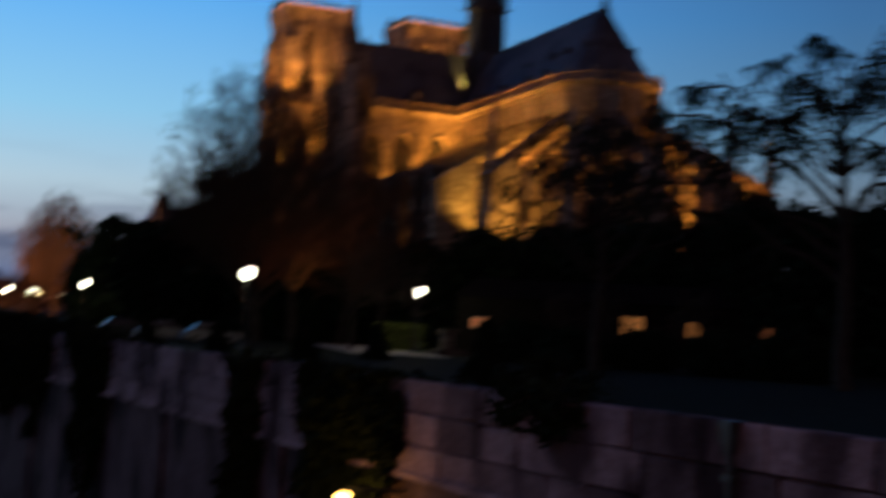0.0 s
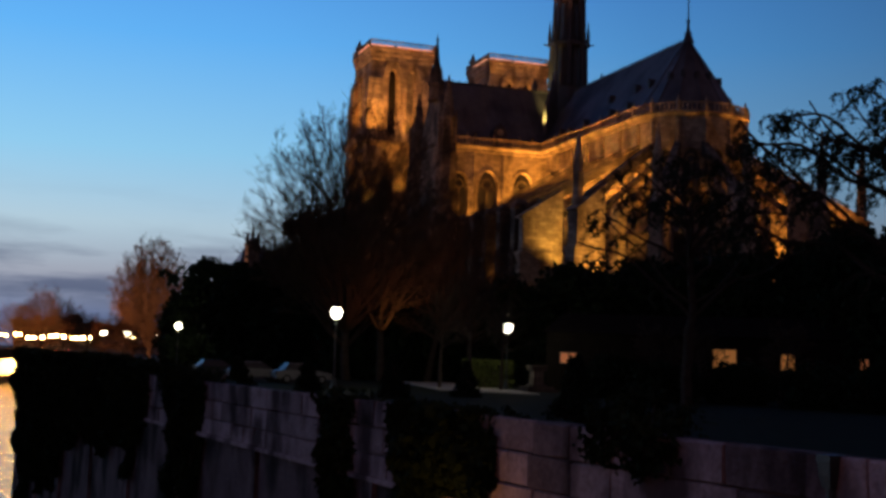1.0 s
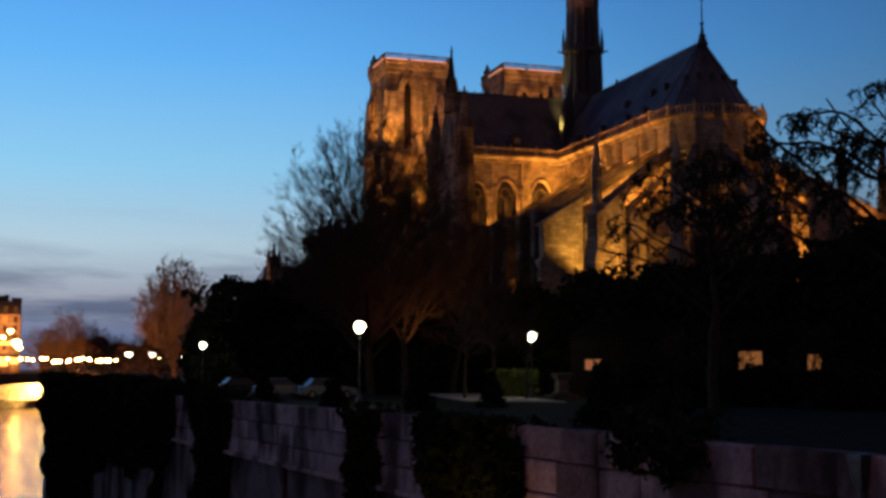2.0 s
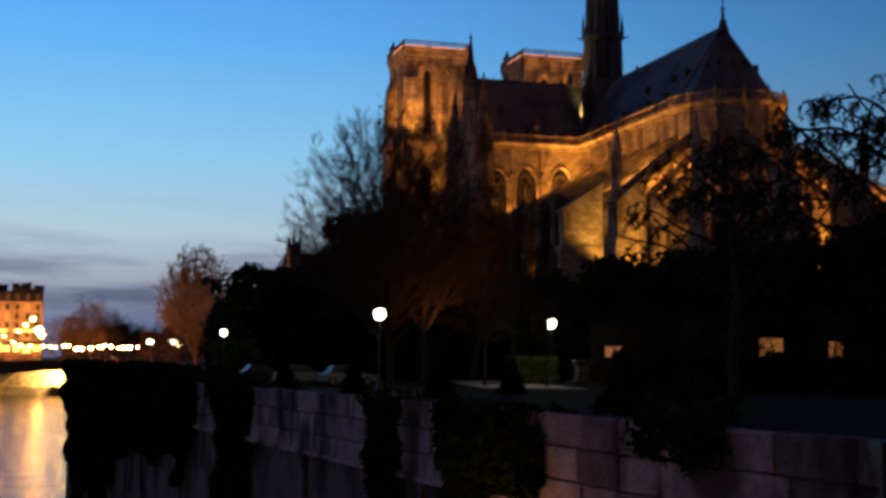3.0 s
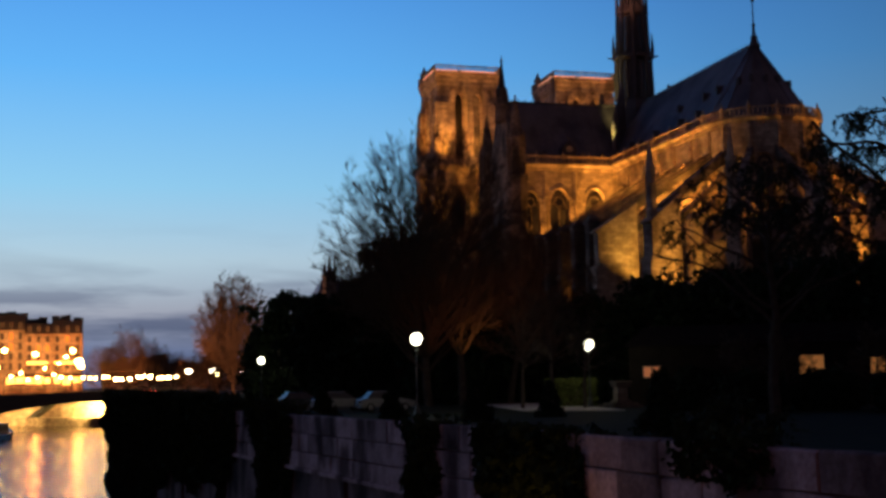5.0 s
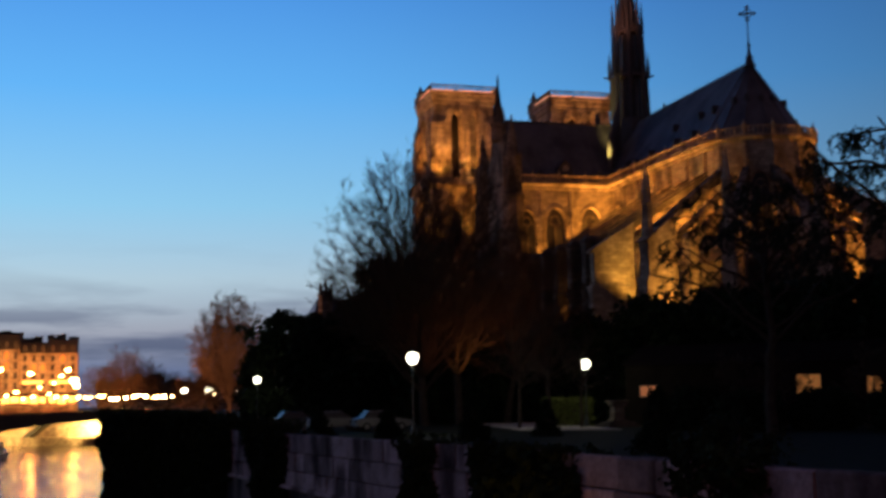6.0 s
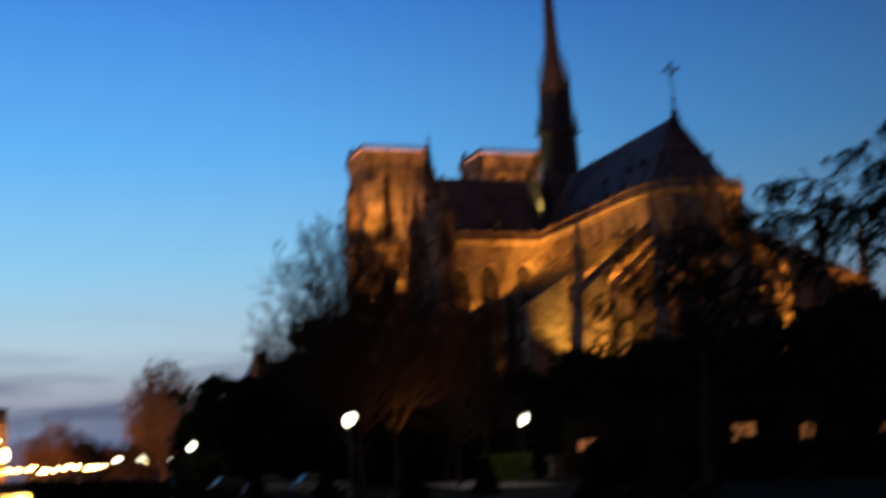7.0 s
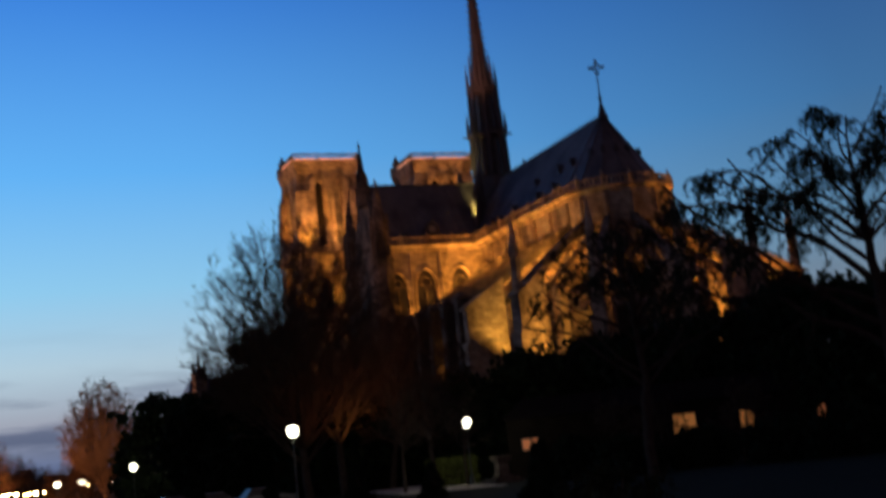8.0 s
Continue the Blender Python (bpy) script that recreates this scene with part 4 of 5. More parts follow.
def cedar(place, height, seed, label, limbs, needle=.07, side=1.0):
    """Spreading cedar: each limb (start height, compass turn in degrees, reach, end height) winds out from the trunk,
    bears flat side branches that arch over, and ends in hanging sprays of needles."""
    rng = np.random.default_rng(seed)
    tree = empty("cedar_tree", place)
    trunk, wood, clumps = [], [], []
    n = 16
    spine = [Vector((0, 0, -.1))]
    for i in range(n):
        spine.append(spine[-1] + Vector((rng.normal(0, .10), rng.normal(0, .10), height * .93 / n)))
    for i in range(n):
        r0, r1 = (max(height * .024 * (1 - k / n) ** .8, .05) for k in (i, i + 1))
        trunk.append((*spine[i], *spine[i + 1], r0, r1))

    def hang(p, length):
        """A drooping spray below p."""
        e = p.copy()
        d = Vector((rng.normal(0, .5), rng.normal(0, .5), -.35)).normalized()
        k = max(2, int(length / .16))
        for _ in range(k):
            d = (d + Vector((rng.normal(0, .1), rng.normal(0, .1), -.28))).normalized()
            q = e + d * (length / k)
            wood.append((*e, *q, .020, .014))
            clumps.append(q)
            e = q

    for z0, turn, reach, z1 in limbs:
        f = min(n - 1, int(z0 / (height * .93) * n))
        p0 = spine[f]
        a = radians(turn)
        out = Vector((math.cos(a), math.sin(a), 0))
        cross = Vector((-out.y, out.x, 0))
        end = p0 + out * reach + Z * (z1 - z0)
        bend = p0.lerp(end, .55) + Z * (.16 * reach + .12 * abs(z1 - z0)) * (1 if z1 - z0 < reach * .7 else -.6)
        m = max(8, int(reach / .55))
        ph1, ph2, amp = rng.uniform(0, 6.3), rng.uniform(0, 6.3), rng.uniform(.25, .5)
        pts = []
        for j in range(m + 1):
            t = j / m
            q = p0 * (1 - t) ** 2 + bend * 2 * t * (1 - t) + end * t * t
            q = q + (cross * math.sin(ph1 + t * reach * 1.1) + Z * .7 * math.sin(ph2 + t * reach * 1.5)) * amp * min(1, t * 3)
            pts.append(q)
        r = .045 + reach * .013
        for j in range(m):
            t = (j + 1) / m
            r2 = max(r * (1 - .9 / m), .035)
            wood.append((*pts[j], *pts[j + 1], r, r2))
            r = r2
            if t < .22:
                continue
            for _ in range(rng.poisson(1.25 * side)):
                way = rng.choice((-1, 1))
                dd = (out * rng.uniform(.3, 1.0) + cross * way * rng.uniform(.5, 1.1) + Z * rng.uniform(-.05, .5)).normalized()
                L = rng.uniform(.9, 2.3) * (1.15 - .45 * t)
                e, br = pts[j + 1].copy(), max(r * .5, .03)
                k = 7
                for i in range(k):
                    dd = (dd + Vector((rng.normal(0, .16), rng.normal(0, .16), -.15))).normalized()
                    q = e + dd * (L / k)
                    wood.append((*e, *q, br, max(br * .82, .016)))
                    e, br = q, max(br * .82, .016)
                    if i >= 2:
                        clumps.append(e.copy())
                        if rng.uniform() < .45:
                            hang(e, rng.uniform(.25, .8))
                hang(e, rng.uniform(.4, 1.0))
    tubes("trunk", trunk, BARK, tree, 8)
    tubes("limb", wood, BARK, tree, 4)
    c = np.array([tuple(v) for v in clumps])
    c = np.repeat(c, 6, 0) + rng.normal(0, .07, (len(c) * 6, 3))
    mesh_quads("needles", leaves(c, needle, rng, .5), CEDAR, tree)
    return tagged(tree, label, "tree")


def dome_limbs(seed, count, low, top, reach, fall, sector=(0, 360)):
    """Limbs whose ends lie on a dome: it falls from the top by a share of the reach."""
    rng = np.random.default_rng(seed)
    rows = []
    for k in range(count):
        r = reach * math.sqrt((k + .6) / count) * rng.uniform(.85, 1.05)
        z1 = top - fall * (r / reach) ** 1.8 * rng.uniform(.7, 1.15)
        rows.append((max(low, z1 - .35 * r - rng.uniform(.2, 1.2)), sector[0] + (sector[1] - sector[0]) * ((k * .618) % 1), r, z1))
    return rows


def evergreen(place, height, radius, seed, label, name="evergreen_tree", shape="round", count=9000, leaf=.24, material=None):
    """Dense leafy crown on a short trunk: clumps of small leaves with an uneven outline."""
    rng = np.random.default_rng(seed)
    tree = empty(name, place)
    segs = [(0, 0, -.1, 0, 0, height * .55, radius * .09, radius * .05)]
    clumps = 80
    cs, ks = [], []
    for _ in range(clumps):
        f = rng.uniform(.04, 1.0) ** (1.3 if shape == "cone" else 1)
        rr = radius * (1.0 - .88 * f) if shape == "cone" else radius * math.sqrt(max(0.06, 1 - (2 * f - .85) ** 2 / 1.5))
        a, k = rng.uniform(0, math.tau), math.sqrt(rng.uniform(.05, 1))
        c = np.array([rr * k * math.cos(a), rr * k * math.sin(a), f * height * .93])
        cs.append(c)
        ks.append(radius * rng.uniform(.18, .36) * (1.15 - .6 * f if shape == "cone" else 1))
        segs.append((0, 0, c[2] * .6, *c, radius * .03, .02))
    idx = rng.integers(0, clumps, count)
    v = rng.normal(size=(count, 3))
    v /= np.linalg.norm(v, axis=1, keepdims=True)
    pts = np.array(cs)[idx] + v * (np.array(ks)[idx] * rng.uniform(.2, 1.1, count))[:, None]
    pts[:, 2] = np.maximum(pts[:, 2], .02)
    tubes("trunk", segs, BARK, tree, 6)
    mesh_quads("crown", leaves(pts, leaf, rng), material or YEW, tree)
    return tagged(tree, label, "shrub" if height < 4 else "tree")


def polar(bearing, dist, z=GROUND_Z):
    """A place by compass angle from the standing place and distance."""
    a = radians(bearing)
    return (EYE[0] - dist * math.sin(a), EYE[1] + dist * math.cos(a), z)


dome_tree(polar(75.2, 108), 24.2, 9.0, 6.0, 3, "tall leafless tree with fine dark twigs before the tower", limbs=170, twig=.012)
bare_tree(polar(73.6, 110), 22.0, 5, "leafless tree with dark twigs before the cathedral", kids=4.3, width=.40)
bare_tree(polar(71.4, 114), 20.0, 6, "leafless tree with reddish lit limbs before the cathedral", kids=4.9, width=.38)
bare_tree(polar(69.3, 116), 16.5, 8, "leafless tree with dark twigs before the transept", kids=4.9, width=.38)
for b, dist, h, sd in ((70.84, 92, 8.5, 71), (69.35, 84, 9.5, 72), (67.95, 90.5, 8.0, 73)):
    bare_tree(polar(b, dist), h, sd, "slim bare tree on the lawn near a garden lantern", levels=3, kids=4.5, width=.3, limb_from=6)
dome_tree(polar(84.3, 190), 19.0, 5.7, 5.0, 11, "round leafless tree lit orange by street lamps", limbs=190, twig=.014)
bare_tree(polar(85.0, 200), 14, 12, "small leafless tree lit orange by street lamps", kids=6.5, width=.38, limb_from=1)
for b, dist, h, sd in ((88.9, 400, 21, 13), (88.0, 420, 19, 14), (90.1, 395, 17, 15), (87.0, 440, 15, 16), (86.2, 400, 12, 17), (85.4, 380, 11, 18)):
    bare_tree(polar(b, dist), h, sd, "distant leafless quay tree in orange haze", levels=3, kids=10, width=.45, limb_from=1)
evergreen(polar(76.6, 128), 17.6, 5.5, 21, "tall dense dark evergreen tree", count=15000, leaf=.4)
evergreen(polar(78.2, 130), 14.6, 5.0, 22, "dense dark evergreen tree", count=12000, leaf=.4)
evergreen(polar(79.9, 136), 11.2, 5.0, 25, "dense dark evergreen tree", count=10000, leaf=.4)
cedar(polar(81.2, 150), 15.0, 23, "dark flat-topped cedar tree", dome_limbs(2, 22, 7, 14.2, 7.0, 2.6), needle=.16)
evergreen(polar(81.6, 152), 11.4, 6.0, 24, "dense dark evergreen tree", count=12000, leaf=.4)
evergreen(polar(82.5, 156), 8.0, 3.6, 26, "dense dark evergreen shrubbery", "evergreen_shrubbery", count=9000, leaf=.4)
cedar(polar(59.4, 70), 14.4, 31, "dark round-topped cedar with arching branches before the apse",
      dome_limbs(4, 22, 5.5, 15.3, 6.4, 5.2) + [(5.5, 237, 6.6, 9.8), (5.2, 60, 6.2, 8.8), (6.0, 245, 5.2, 11.4), (6.4, 52, 5.0, 11.2)], side=.6)
cedar(polar(48.3, 62), 18.0, 36, "large dark cedar with winding limbs and drooping sprays",
      [(6.6, 232, 9.6, 15.2), (5.6, 226, 10.6, 9.6), (8.4, 240, 9.2, 13.6), (10.5, 222, 7.6, 15.4), (11.5, 238, 6.0, 16.4), (12.5, 228, 4.2, 16.8), (14.5, 234, 2.4, 17.4), (15.0, 50, 2.0, 18.4),
       (9.0, 213, 8.6, 14.6), (8.0, 230, 8.4, 14.0), (9.6, 250, 6.8, 14.2)] + dome_limbs(6, 13, 7.0, 17.4, 8.0, 5.8, (-100, 140)), side=1.4)
for k, (b, dist, h, r) in enumerate(((73.6, 118, 8.5, 6), (70.2, 124, 9.5, 6.5), (66.8, 118, 9.8, 6.5), (64.0, 112, 11.0, 6), (61.0, 112, 11.4, 6.5), (58.2, 112, 11.8, 6.2), (55.2, 108, 12.4, 6.4), (52.0, 104, 13.6, 6.4), (48.6, 100, 13.4, 6.4), (45.5, 98, 13.2, 6.4), (42.5, 96, 13.2, 6.4))):
    evergreen(polar(b, dist), h, r, 40 + k, "dense dark evergreen shrubbery", "evergreen_shrubbery", count=11000, leaf=.38)
for k, (b, dist, h, r) in enumerate(((64.5, 46, 2.6, 1.0), (69.6, 72, 2.2, .9), (73.0, 66, 2.4, 1.0), (77.0, 62, 2.0, .9), (80.2, 60, 2.0, 1.0))):
    evergreen(polar(b, dist), h, r, 80 + k, "small dark conical clipped yew", "clipped_yew", "cone", 3500, .09)


# ---- ivy on the quay wall ----
def ivy(x0, x1, drop, seed, bulge=.8, rise=.5, leaf=.11):
    rng = np.random.default_rng(seed)
    mid_x = (x0 + x1) / 2
    thing = empty("ivy_curtain", (mid_x, wall_y(mid_x), TOP_Z))
    n = int(min(26000, (x1 - x0) * (drop + rise) * 420))
    s = rng.uniform(0, 1, n)
    mid = np.clip(6 * s * (1 - s), 0, 1)
    strands = .72 + .16 * np.sin(s * 11 + seed) + .12 * np.sin(s * 29 + 2 * seed) + .12 * np.sin(s * 61 + seed)
    depth = drop * (.25 + .75 * mid) * np.clip(strands, .25, 1.1)
    t = rng.uniform(0, 1, n) ** .8
    x = x0 + (x1 - x0) * s + rng.normal(0, .14, n)
    out = bulge * rng.uniform(.1, 1, n) * (.35 + .65 * mid) * (1 - .55 * t) + .15
    out *= .72 + .4 * np.sin(t * depth * 1.5 + seed + 9 * s) + .22 * np.sin(t * depth * 3.7 + 2 * seed)
    back = (rng.uniform(0, 1, n) < .25) & (t < .25)
    out = np.where(back, -rng.uniform(0, .8, n), out)
    wy = np.array([wall_y(v) for v in x])
    pts = np.stack([x, wy - out, rise * mid - t * (depth + rise)], 1) - np.array((mid_x, wall_y(mid_x), 0))
    mesh_quads("leaves", leaves(pts, leaf * (1 + 1.0 * (x1 < 206)), rng, .5), IVY, thing)
    stems = []
    for _ in range(14):
        xx = x0 + (x1 - x0) * rng.uniform(.1, .9)
        stems.append((xx - mid_x, wall_y(xx) - wall_y(mid_x) - .1, .0, xx - mid_x + rng.normal(0, .2), wall_y(xx) - wall_y(mid_x) - .14, -drop * .7, .03, .015))
    tubes("stem", stems, BARK, thing, 4)
    return tagged(thing, "dark ivy curtain hanging over the quay wall", "ivy")


ivy(168.8, 178, 9.4, 60, 1.0, rise=.8)
ivy(174, 187, 7.4, 61, 1.2, rise=.7)
ivy(185, 196, 4.2, 67, .9, rise=.7)
ivy(194, 205.6, 3.9, 62, .9, rise=.6)
ivy(209.8, 214.0, 5.5, 63, .7)
ivy(225.6, 227.3, 7.0, 64, .5, rise=.2)
ivy(229.9, 234.2, 4.6, 65, .8, rise=.12, leaf=.13)
ivy(237.7, 239.7, .8, 70, .4, rise=.3, leaf=.08)
evergreen(polar(61.2, 21.2), 1.75, 1.15, 66, "dark rounded shrub behind the quay wall", "round_shrub", count=7000, leaf=.06)


# ---- lamps ----
def lantern(place, head_z, globe, text, group, foot=GROUND_Z, s=1.0):
    post = empty("garden_lamp", (place[0], place[1], foot))
    h = head_z - foot
    bm = bmesh.new()
    turned(bm, 0, 0, [(0, .22), (.25, .2), (.6, .12), (.7, .15), (.75, .07), (h - .9, .05), (h - .8, .1), (h - .72, .06), (h - .42, .05)], 10)
    part("pole", bm, IRON, post)
    bm = bmesh.new()
    turned(bm, 0, 0, [(h - .42, .14 * s), (h - .32, .26 * s), (h - .15, .35 * s), (h + .02, .38 * s), (h + .18, .34 * s), (h + .3, .24 * s)], 16)
    part("glass", bm, globe, post, "glowing lantern glass").visible_shadow = False
    bm = bmesh.new()
    turned(bm, 0, 0, [(h + .3, .28 * s), (h + .34, .28 * s), (h + .42, .16 * s), (h + .5, .05), (h + .6, .03)], 12)
    part("cap", bm, IRON, post)
    return tagged(post, text, "street lamp", group)


# far lanterns are oversized: their glare is built into the glass
for (x, y, z) in ((178.0, -67.0, 5.3), (169.5, -51.4, 5.05), (116.5, -69.6, 5.25), (31, -68, 5.3), (21, -71.5, 5.3), (0, -59.6, 5.2)):
    lantern((x, y), z, LANTERN, "black iron garden lamp post with glowing lantern", "garden lamps", s=1.0 if x > 100 else 1.7)


def street_lamp(bearing, dist, up, globe, size=.5, text="tall quay street lamp with a glowing orange head"):
    x, y, _ = polar(bearing, dist)
    z = EYE[2] + dist * math.tan(radians(up))
    lamp = empty("street_lamp", (x, y, GROUND_Z))
    h = max(z - GROUND_Z, 1.2)
    bm = bmesh.new()
    turned(bm, 0, 0, [(0, .2), (.5, .14), (.6, .08), (h - .4, .06)], 8)
    part("pole", bm, IRON, lamp)
    bm = bmesh.new()
    turned(bm, 0, 0, [(h - .45 * size, .3 * size), (h - .2 * size, .75 * size), (h + .25 * size, .9 * size), (h + .6 * size, .55 * size), (h + .75 * size, .1 * size)], 10)
    part("head", bm, globe, lamp, "glowing lamp head")
    return tagged(lamp, text, "street lamp", "quay street lamps")


lrng = np.random.default_rng(5)
for b in np.arange(86.9, 91.6, .29):
    street_lamp(b + lrng.normal(0, .06), 330 + lrng.uniform(0, 70), .44 + lrng.normal(0, .05), FAR_WHITE if lrng.uniform() < .5 else FAR_LAMP, .45 + lrng.uniform(0, .35))
# heads enlarged so that their size carries the overexposed glow
for b, up, k in ((94.3, 1.70, 1.5), (94.6, .95, 1.3), (93.0, 1.52, 1.5), (91.4, 1.66, 1.4), (91.7, 1.4, 1.1), (91.15, 1.16, 2.3), (91.05, .95, 1.8), (95.2, 1.6, 1.4), (93.6, .7, 1.0), (92.2, .62, .9), (92.6, .9, .8), (94.0, .55, .9), (92.9, .5, .9), (91.9, .48, 1.0), (93.3, .42, .8), (94.8, .4, 1.0), (92.0, 1.1, .8)):
    street_lamp(b, 352 + lrng.uniform(-6, 6), up, FAR_LAMP, k * .62)
for b in (85.35, 85.0, 88.3, 83.95):
    street_lamp(b, 300, .50, FAR_WHITE, .4)

# lamp out of view on the bridge, added for the glow on the wall
lamp = empty("bridge_lamp", (263, -104, .85))
bm = bmesh.new()
turned(bm, 0, 0, [(0, .2), (.5, .16), (.6, .09), (5.3, .06)], 10)
part("pole", bm, IRON, lamp)
bm = bmesh.new()
turned(bm, 0, 0, [(5.3, .1), (5.45, .24), (5.9, .3), (6.1, .14), (6.2, .03)], 12)
shade = part("head", bm, ORANGE, lamp, "glowing orange lamp head")
shade.visible_shadow = False
tagged(lamp, "unseen iron bridge lamp with a glowing orange head", "street lamp")
# wall lamp over the water
lamp = empty("wall_lamp", (234.25, wall_y(234.25) - .1, -.8))
bm = bmesh.new()
bar(bm, (0, .1, .15), (-.2, -1.0, .2), .07, .07)
bar(bm, (0, .1, -.25), (-.18, -.9, .16), .05, .05)
part("bracket", bm, IRON, lamp)
bm = bmesh.new()
turned(bm, -.2, -1.05, [(-.14, .06), (-.08, .13), (.05, .15), (.12, .09)], 12)
part("bulb", bm, ORANGE, lamp, "glowing orange lamp glass").visible_shadow = False
tagged(lamp, "orange lamp on an iron bracket under the quay wall", "lamp")

# rain pipe on the wall with its hopper
pipe = empty("rain_pipe", (242.9, wall_y(242.9), 0))
bm = bmesh.new()
turned(bm, 0, -.14, [(-8.2, .07), (1.1, .07)], 10)
part("pipe", bm, IRON, pipe)
bm = bmesh.new()
stepped(bm, -.08, .08, -.22, -.06, [(1.05, .0), (1.2, .03), (1.38, .05), (1.46, .05)])
part("hopper", bm, IRON, pipe)
for z in (-2.5, -.6, .7):
    bm = bmesh.new()
    stepped(bm, -.1, .1, -.22, 0, [(z, 0), (z + .08, 0)])
    part("clamp", bm, IRON, pipe)
tagged(pipe, "dark iron rain pipe with a hopper on the wall", "pipe")


# ---- far bridge ----
bridge = empty("arch_bridge", (-90, 0, 0))
BY0, BY1 = -128.0, -58.0


def soffit(y):
    return -1.0 - 2.8 * ((y + 85) / 28) ** 2


def deck(y):
    return 1.5 - .35 * ((y + 85) / 28) ** 2


ys = np.linspace(BY0, BY1, 29)
bm = bmesh.new()
loops = [[bm.verts.new(p) for p in ((-8, y, max(soffit(y), -8.5)), (8, y, max(soffit(y), -8.5)), (8, y, deck(y)), (-8, y, deck(y)))] for y in ys]
for a, b in zip(loops, loops[1:]):
    for i in range(4):
        bm.faces.new((a[i], a[(i + 1) % 4], b[(i + 1) % 4], b[i]))
bm.faces.new(loops[0])
bm.faces.new(loops[-1])
part("arch", bm, IRON, bridge, "dark iron arch and deck")
for x in (-7.8, 7.8):
    bm = bmesh.new()
    for a, b in zip(ys, ys[1:]):
        bar(bm, (x, a, deck(a) + 1.05), (x, b, deck(b) + 1.05), .12, .12)
        bar(bm, (x, a, deck(a) + .2), (x, b, deck(b) + .2), .1, .1)
        for f in (0, .25, .5, .75):
            y = a + (b - a) * f
            bar(bm, (x, y, deck(y)), (x, y, deck(y) + 1.05), .06, .06)
    part("railing", bm, IRON, bridge)
bm = bmesh.new()
stepped(bm, -9, 9, BY0 - 8, BY0, [(-9, .3), (-4, 0), (deck(BY0) + .2, 0)])
part("abutment", bm, PLASTER, bridge, "pale stone abutment")
tagged(bridge, "dark iron arch bridge with stone abutment over the river", "bridge")


# ---- houses of the far bank ----
def house(name, x, y0, y1, eave, roof, floors, seed, text, lit=.15, shop=True):
    rng = np.random.default_rng(seed)
    h = empty(name, (x, 0, 0))
    bm = bmesh.new()
    box(bm, -14, 0, y0, y1, 0, eave)
    box(bm, -.1, .5, y0, y1, eave - .6, eave)
    box(bm, -.1, .3, y0, y1, 7.2, 7.6)
    part("wall", bm, PLASTER, h)
    bm = bmesh.new()
    hexa(bm, [(-14, y0, eave), (.2, y0, eave), (.2, y1, eave), (-14, y1, eave)], [(-11, y0, roof), (-2.2, y0, roof), (-2.2, y1, roof), (-11, y1, roof)])
    part("roof", bm, ZINC, h)
    for k in range(7):
        y = y0 + (y1 - y0) * rng.uniform(.05, .95)
        bm = bmesh.new()
        k2, w2_ = rng.uniform(-.6, 1.0), rng.uniform(.5, 1.6)
        stepped(bm, -7, -5.8, y - w2_, y + w2_, [(roof - 1, 0), (roof + .8 + k2, 0), (roof + .8 + k2, .12), (roof + 1.1 + k2, .12)])
        part("chimney", bm, ZINC, h)
    n = max(2, int((y1 - y0) / 2.6))
    fh = (eave - 8.2) / floors
    for f in range(floors + 1):
        for i in range(n):
            y = y0 + (i + .5) * (y1 - y0) / n
            z = 8.4 + f * fh
            bm = bmesh.new()
            if f == floors:
                stepped(bm, -1.2, .35, y - .6, y + .6, [(eave + .5, 0), (eave + 2.3, 0), (eave + 2.3, .1), (eave + 2.8, -.1)])
                w = part("dormer", bm, ZINC, h)
            else:
                stepped(bm, -.05, .1, y - .68, y + .68, [(z - .15, 0), (z + fh * .74, 0)])
                w = part("window", bm, PLASTER, h)
                g = bmesh.new()
                box(g, .09, .13, y - .52, y + .52, z, z + fh * .66)
                part("pane", g, ROOM if rng.uniform() < lit else GLASS, w)
    if shop:
        for i in range(n):
            y = y0 + (i + .5) * (y1 - y0) / n
            if rng.uniform() < .9:
                bm = bmesh.new()
                lo, hi = 3.7 + rng.uniform(0, .7), 5.9 + rng.uniform(-.5, .5)
                stepped(bm, 0, .12, y - rng.uniform(.8, 1.25), y + rng.uniform(.8, 1.25), [(lo, 0), (hi, 0)])
                part("shopfront", bm, SHOP, h, "bright shopfront")
                bm = bmesh.new()
                hexa(bm, [(0, y - 1.1, 6.9), (1.2, y - 1.1, 6.4), (1.2, y + 1.1, 6.4), (0, y + 1.1, 6.9)], [(0, y - 1.1, 7.0), (1.2, y - 1.1, 6.5), (1.2, y + 1.1, 6.5), (0, y + 1.1, 7.0)])
                part("awning", bm, DARKPAINT, h)
        # a few bright signs over the shops
        if y1 > -104 and shop:
            bm = bmesh.new()
            box(bm, .1, .4, y0 + .6, y1 - 1.2, 10.1, 10.75)
            part("sign", bm, SHOP, h, "long glowing yellow sign")
    return tagged(h, text, "house", "houses of the far bank")


house("town_house", -140, -102.5, -93.6, 19.4, 23.6, 4, 1, "orange-lit stone town house with mansard roof and shops")
house("town_house", -140, -110.5, -102.6, 19.4, 22.8, 4, 2, "orange-lit stone town house with chimneys and shops")
house("town_house", -140, -118.5, -110.6, 20.6, 25.2, 4, 3, "orange-lit stone town house with tall dormers and shops")
house("town_house", -140, -142, -118.6, 14.4, 17.6, 3, 4, "lower orange-lit stone town house with shops")
for k, (y0, y1, e) in enumerate(((-88, -72, 10.5), (-71.9, -58, 12.5), (-57.9, -42, 9.5), (-41.9, -28, 11.5), (-27.9, -10, 9))):
    house("town_house", -330, y0, y1, e, e + 4, 2, 10 + k, "distant dim town house on the quay", .2, False)

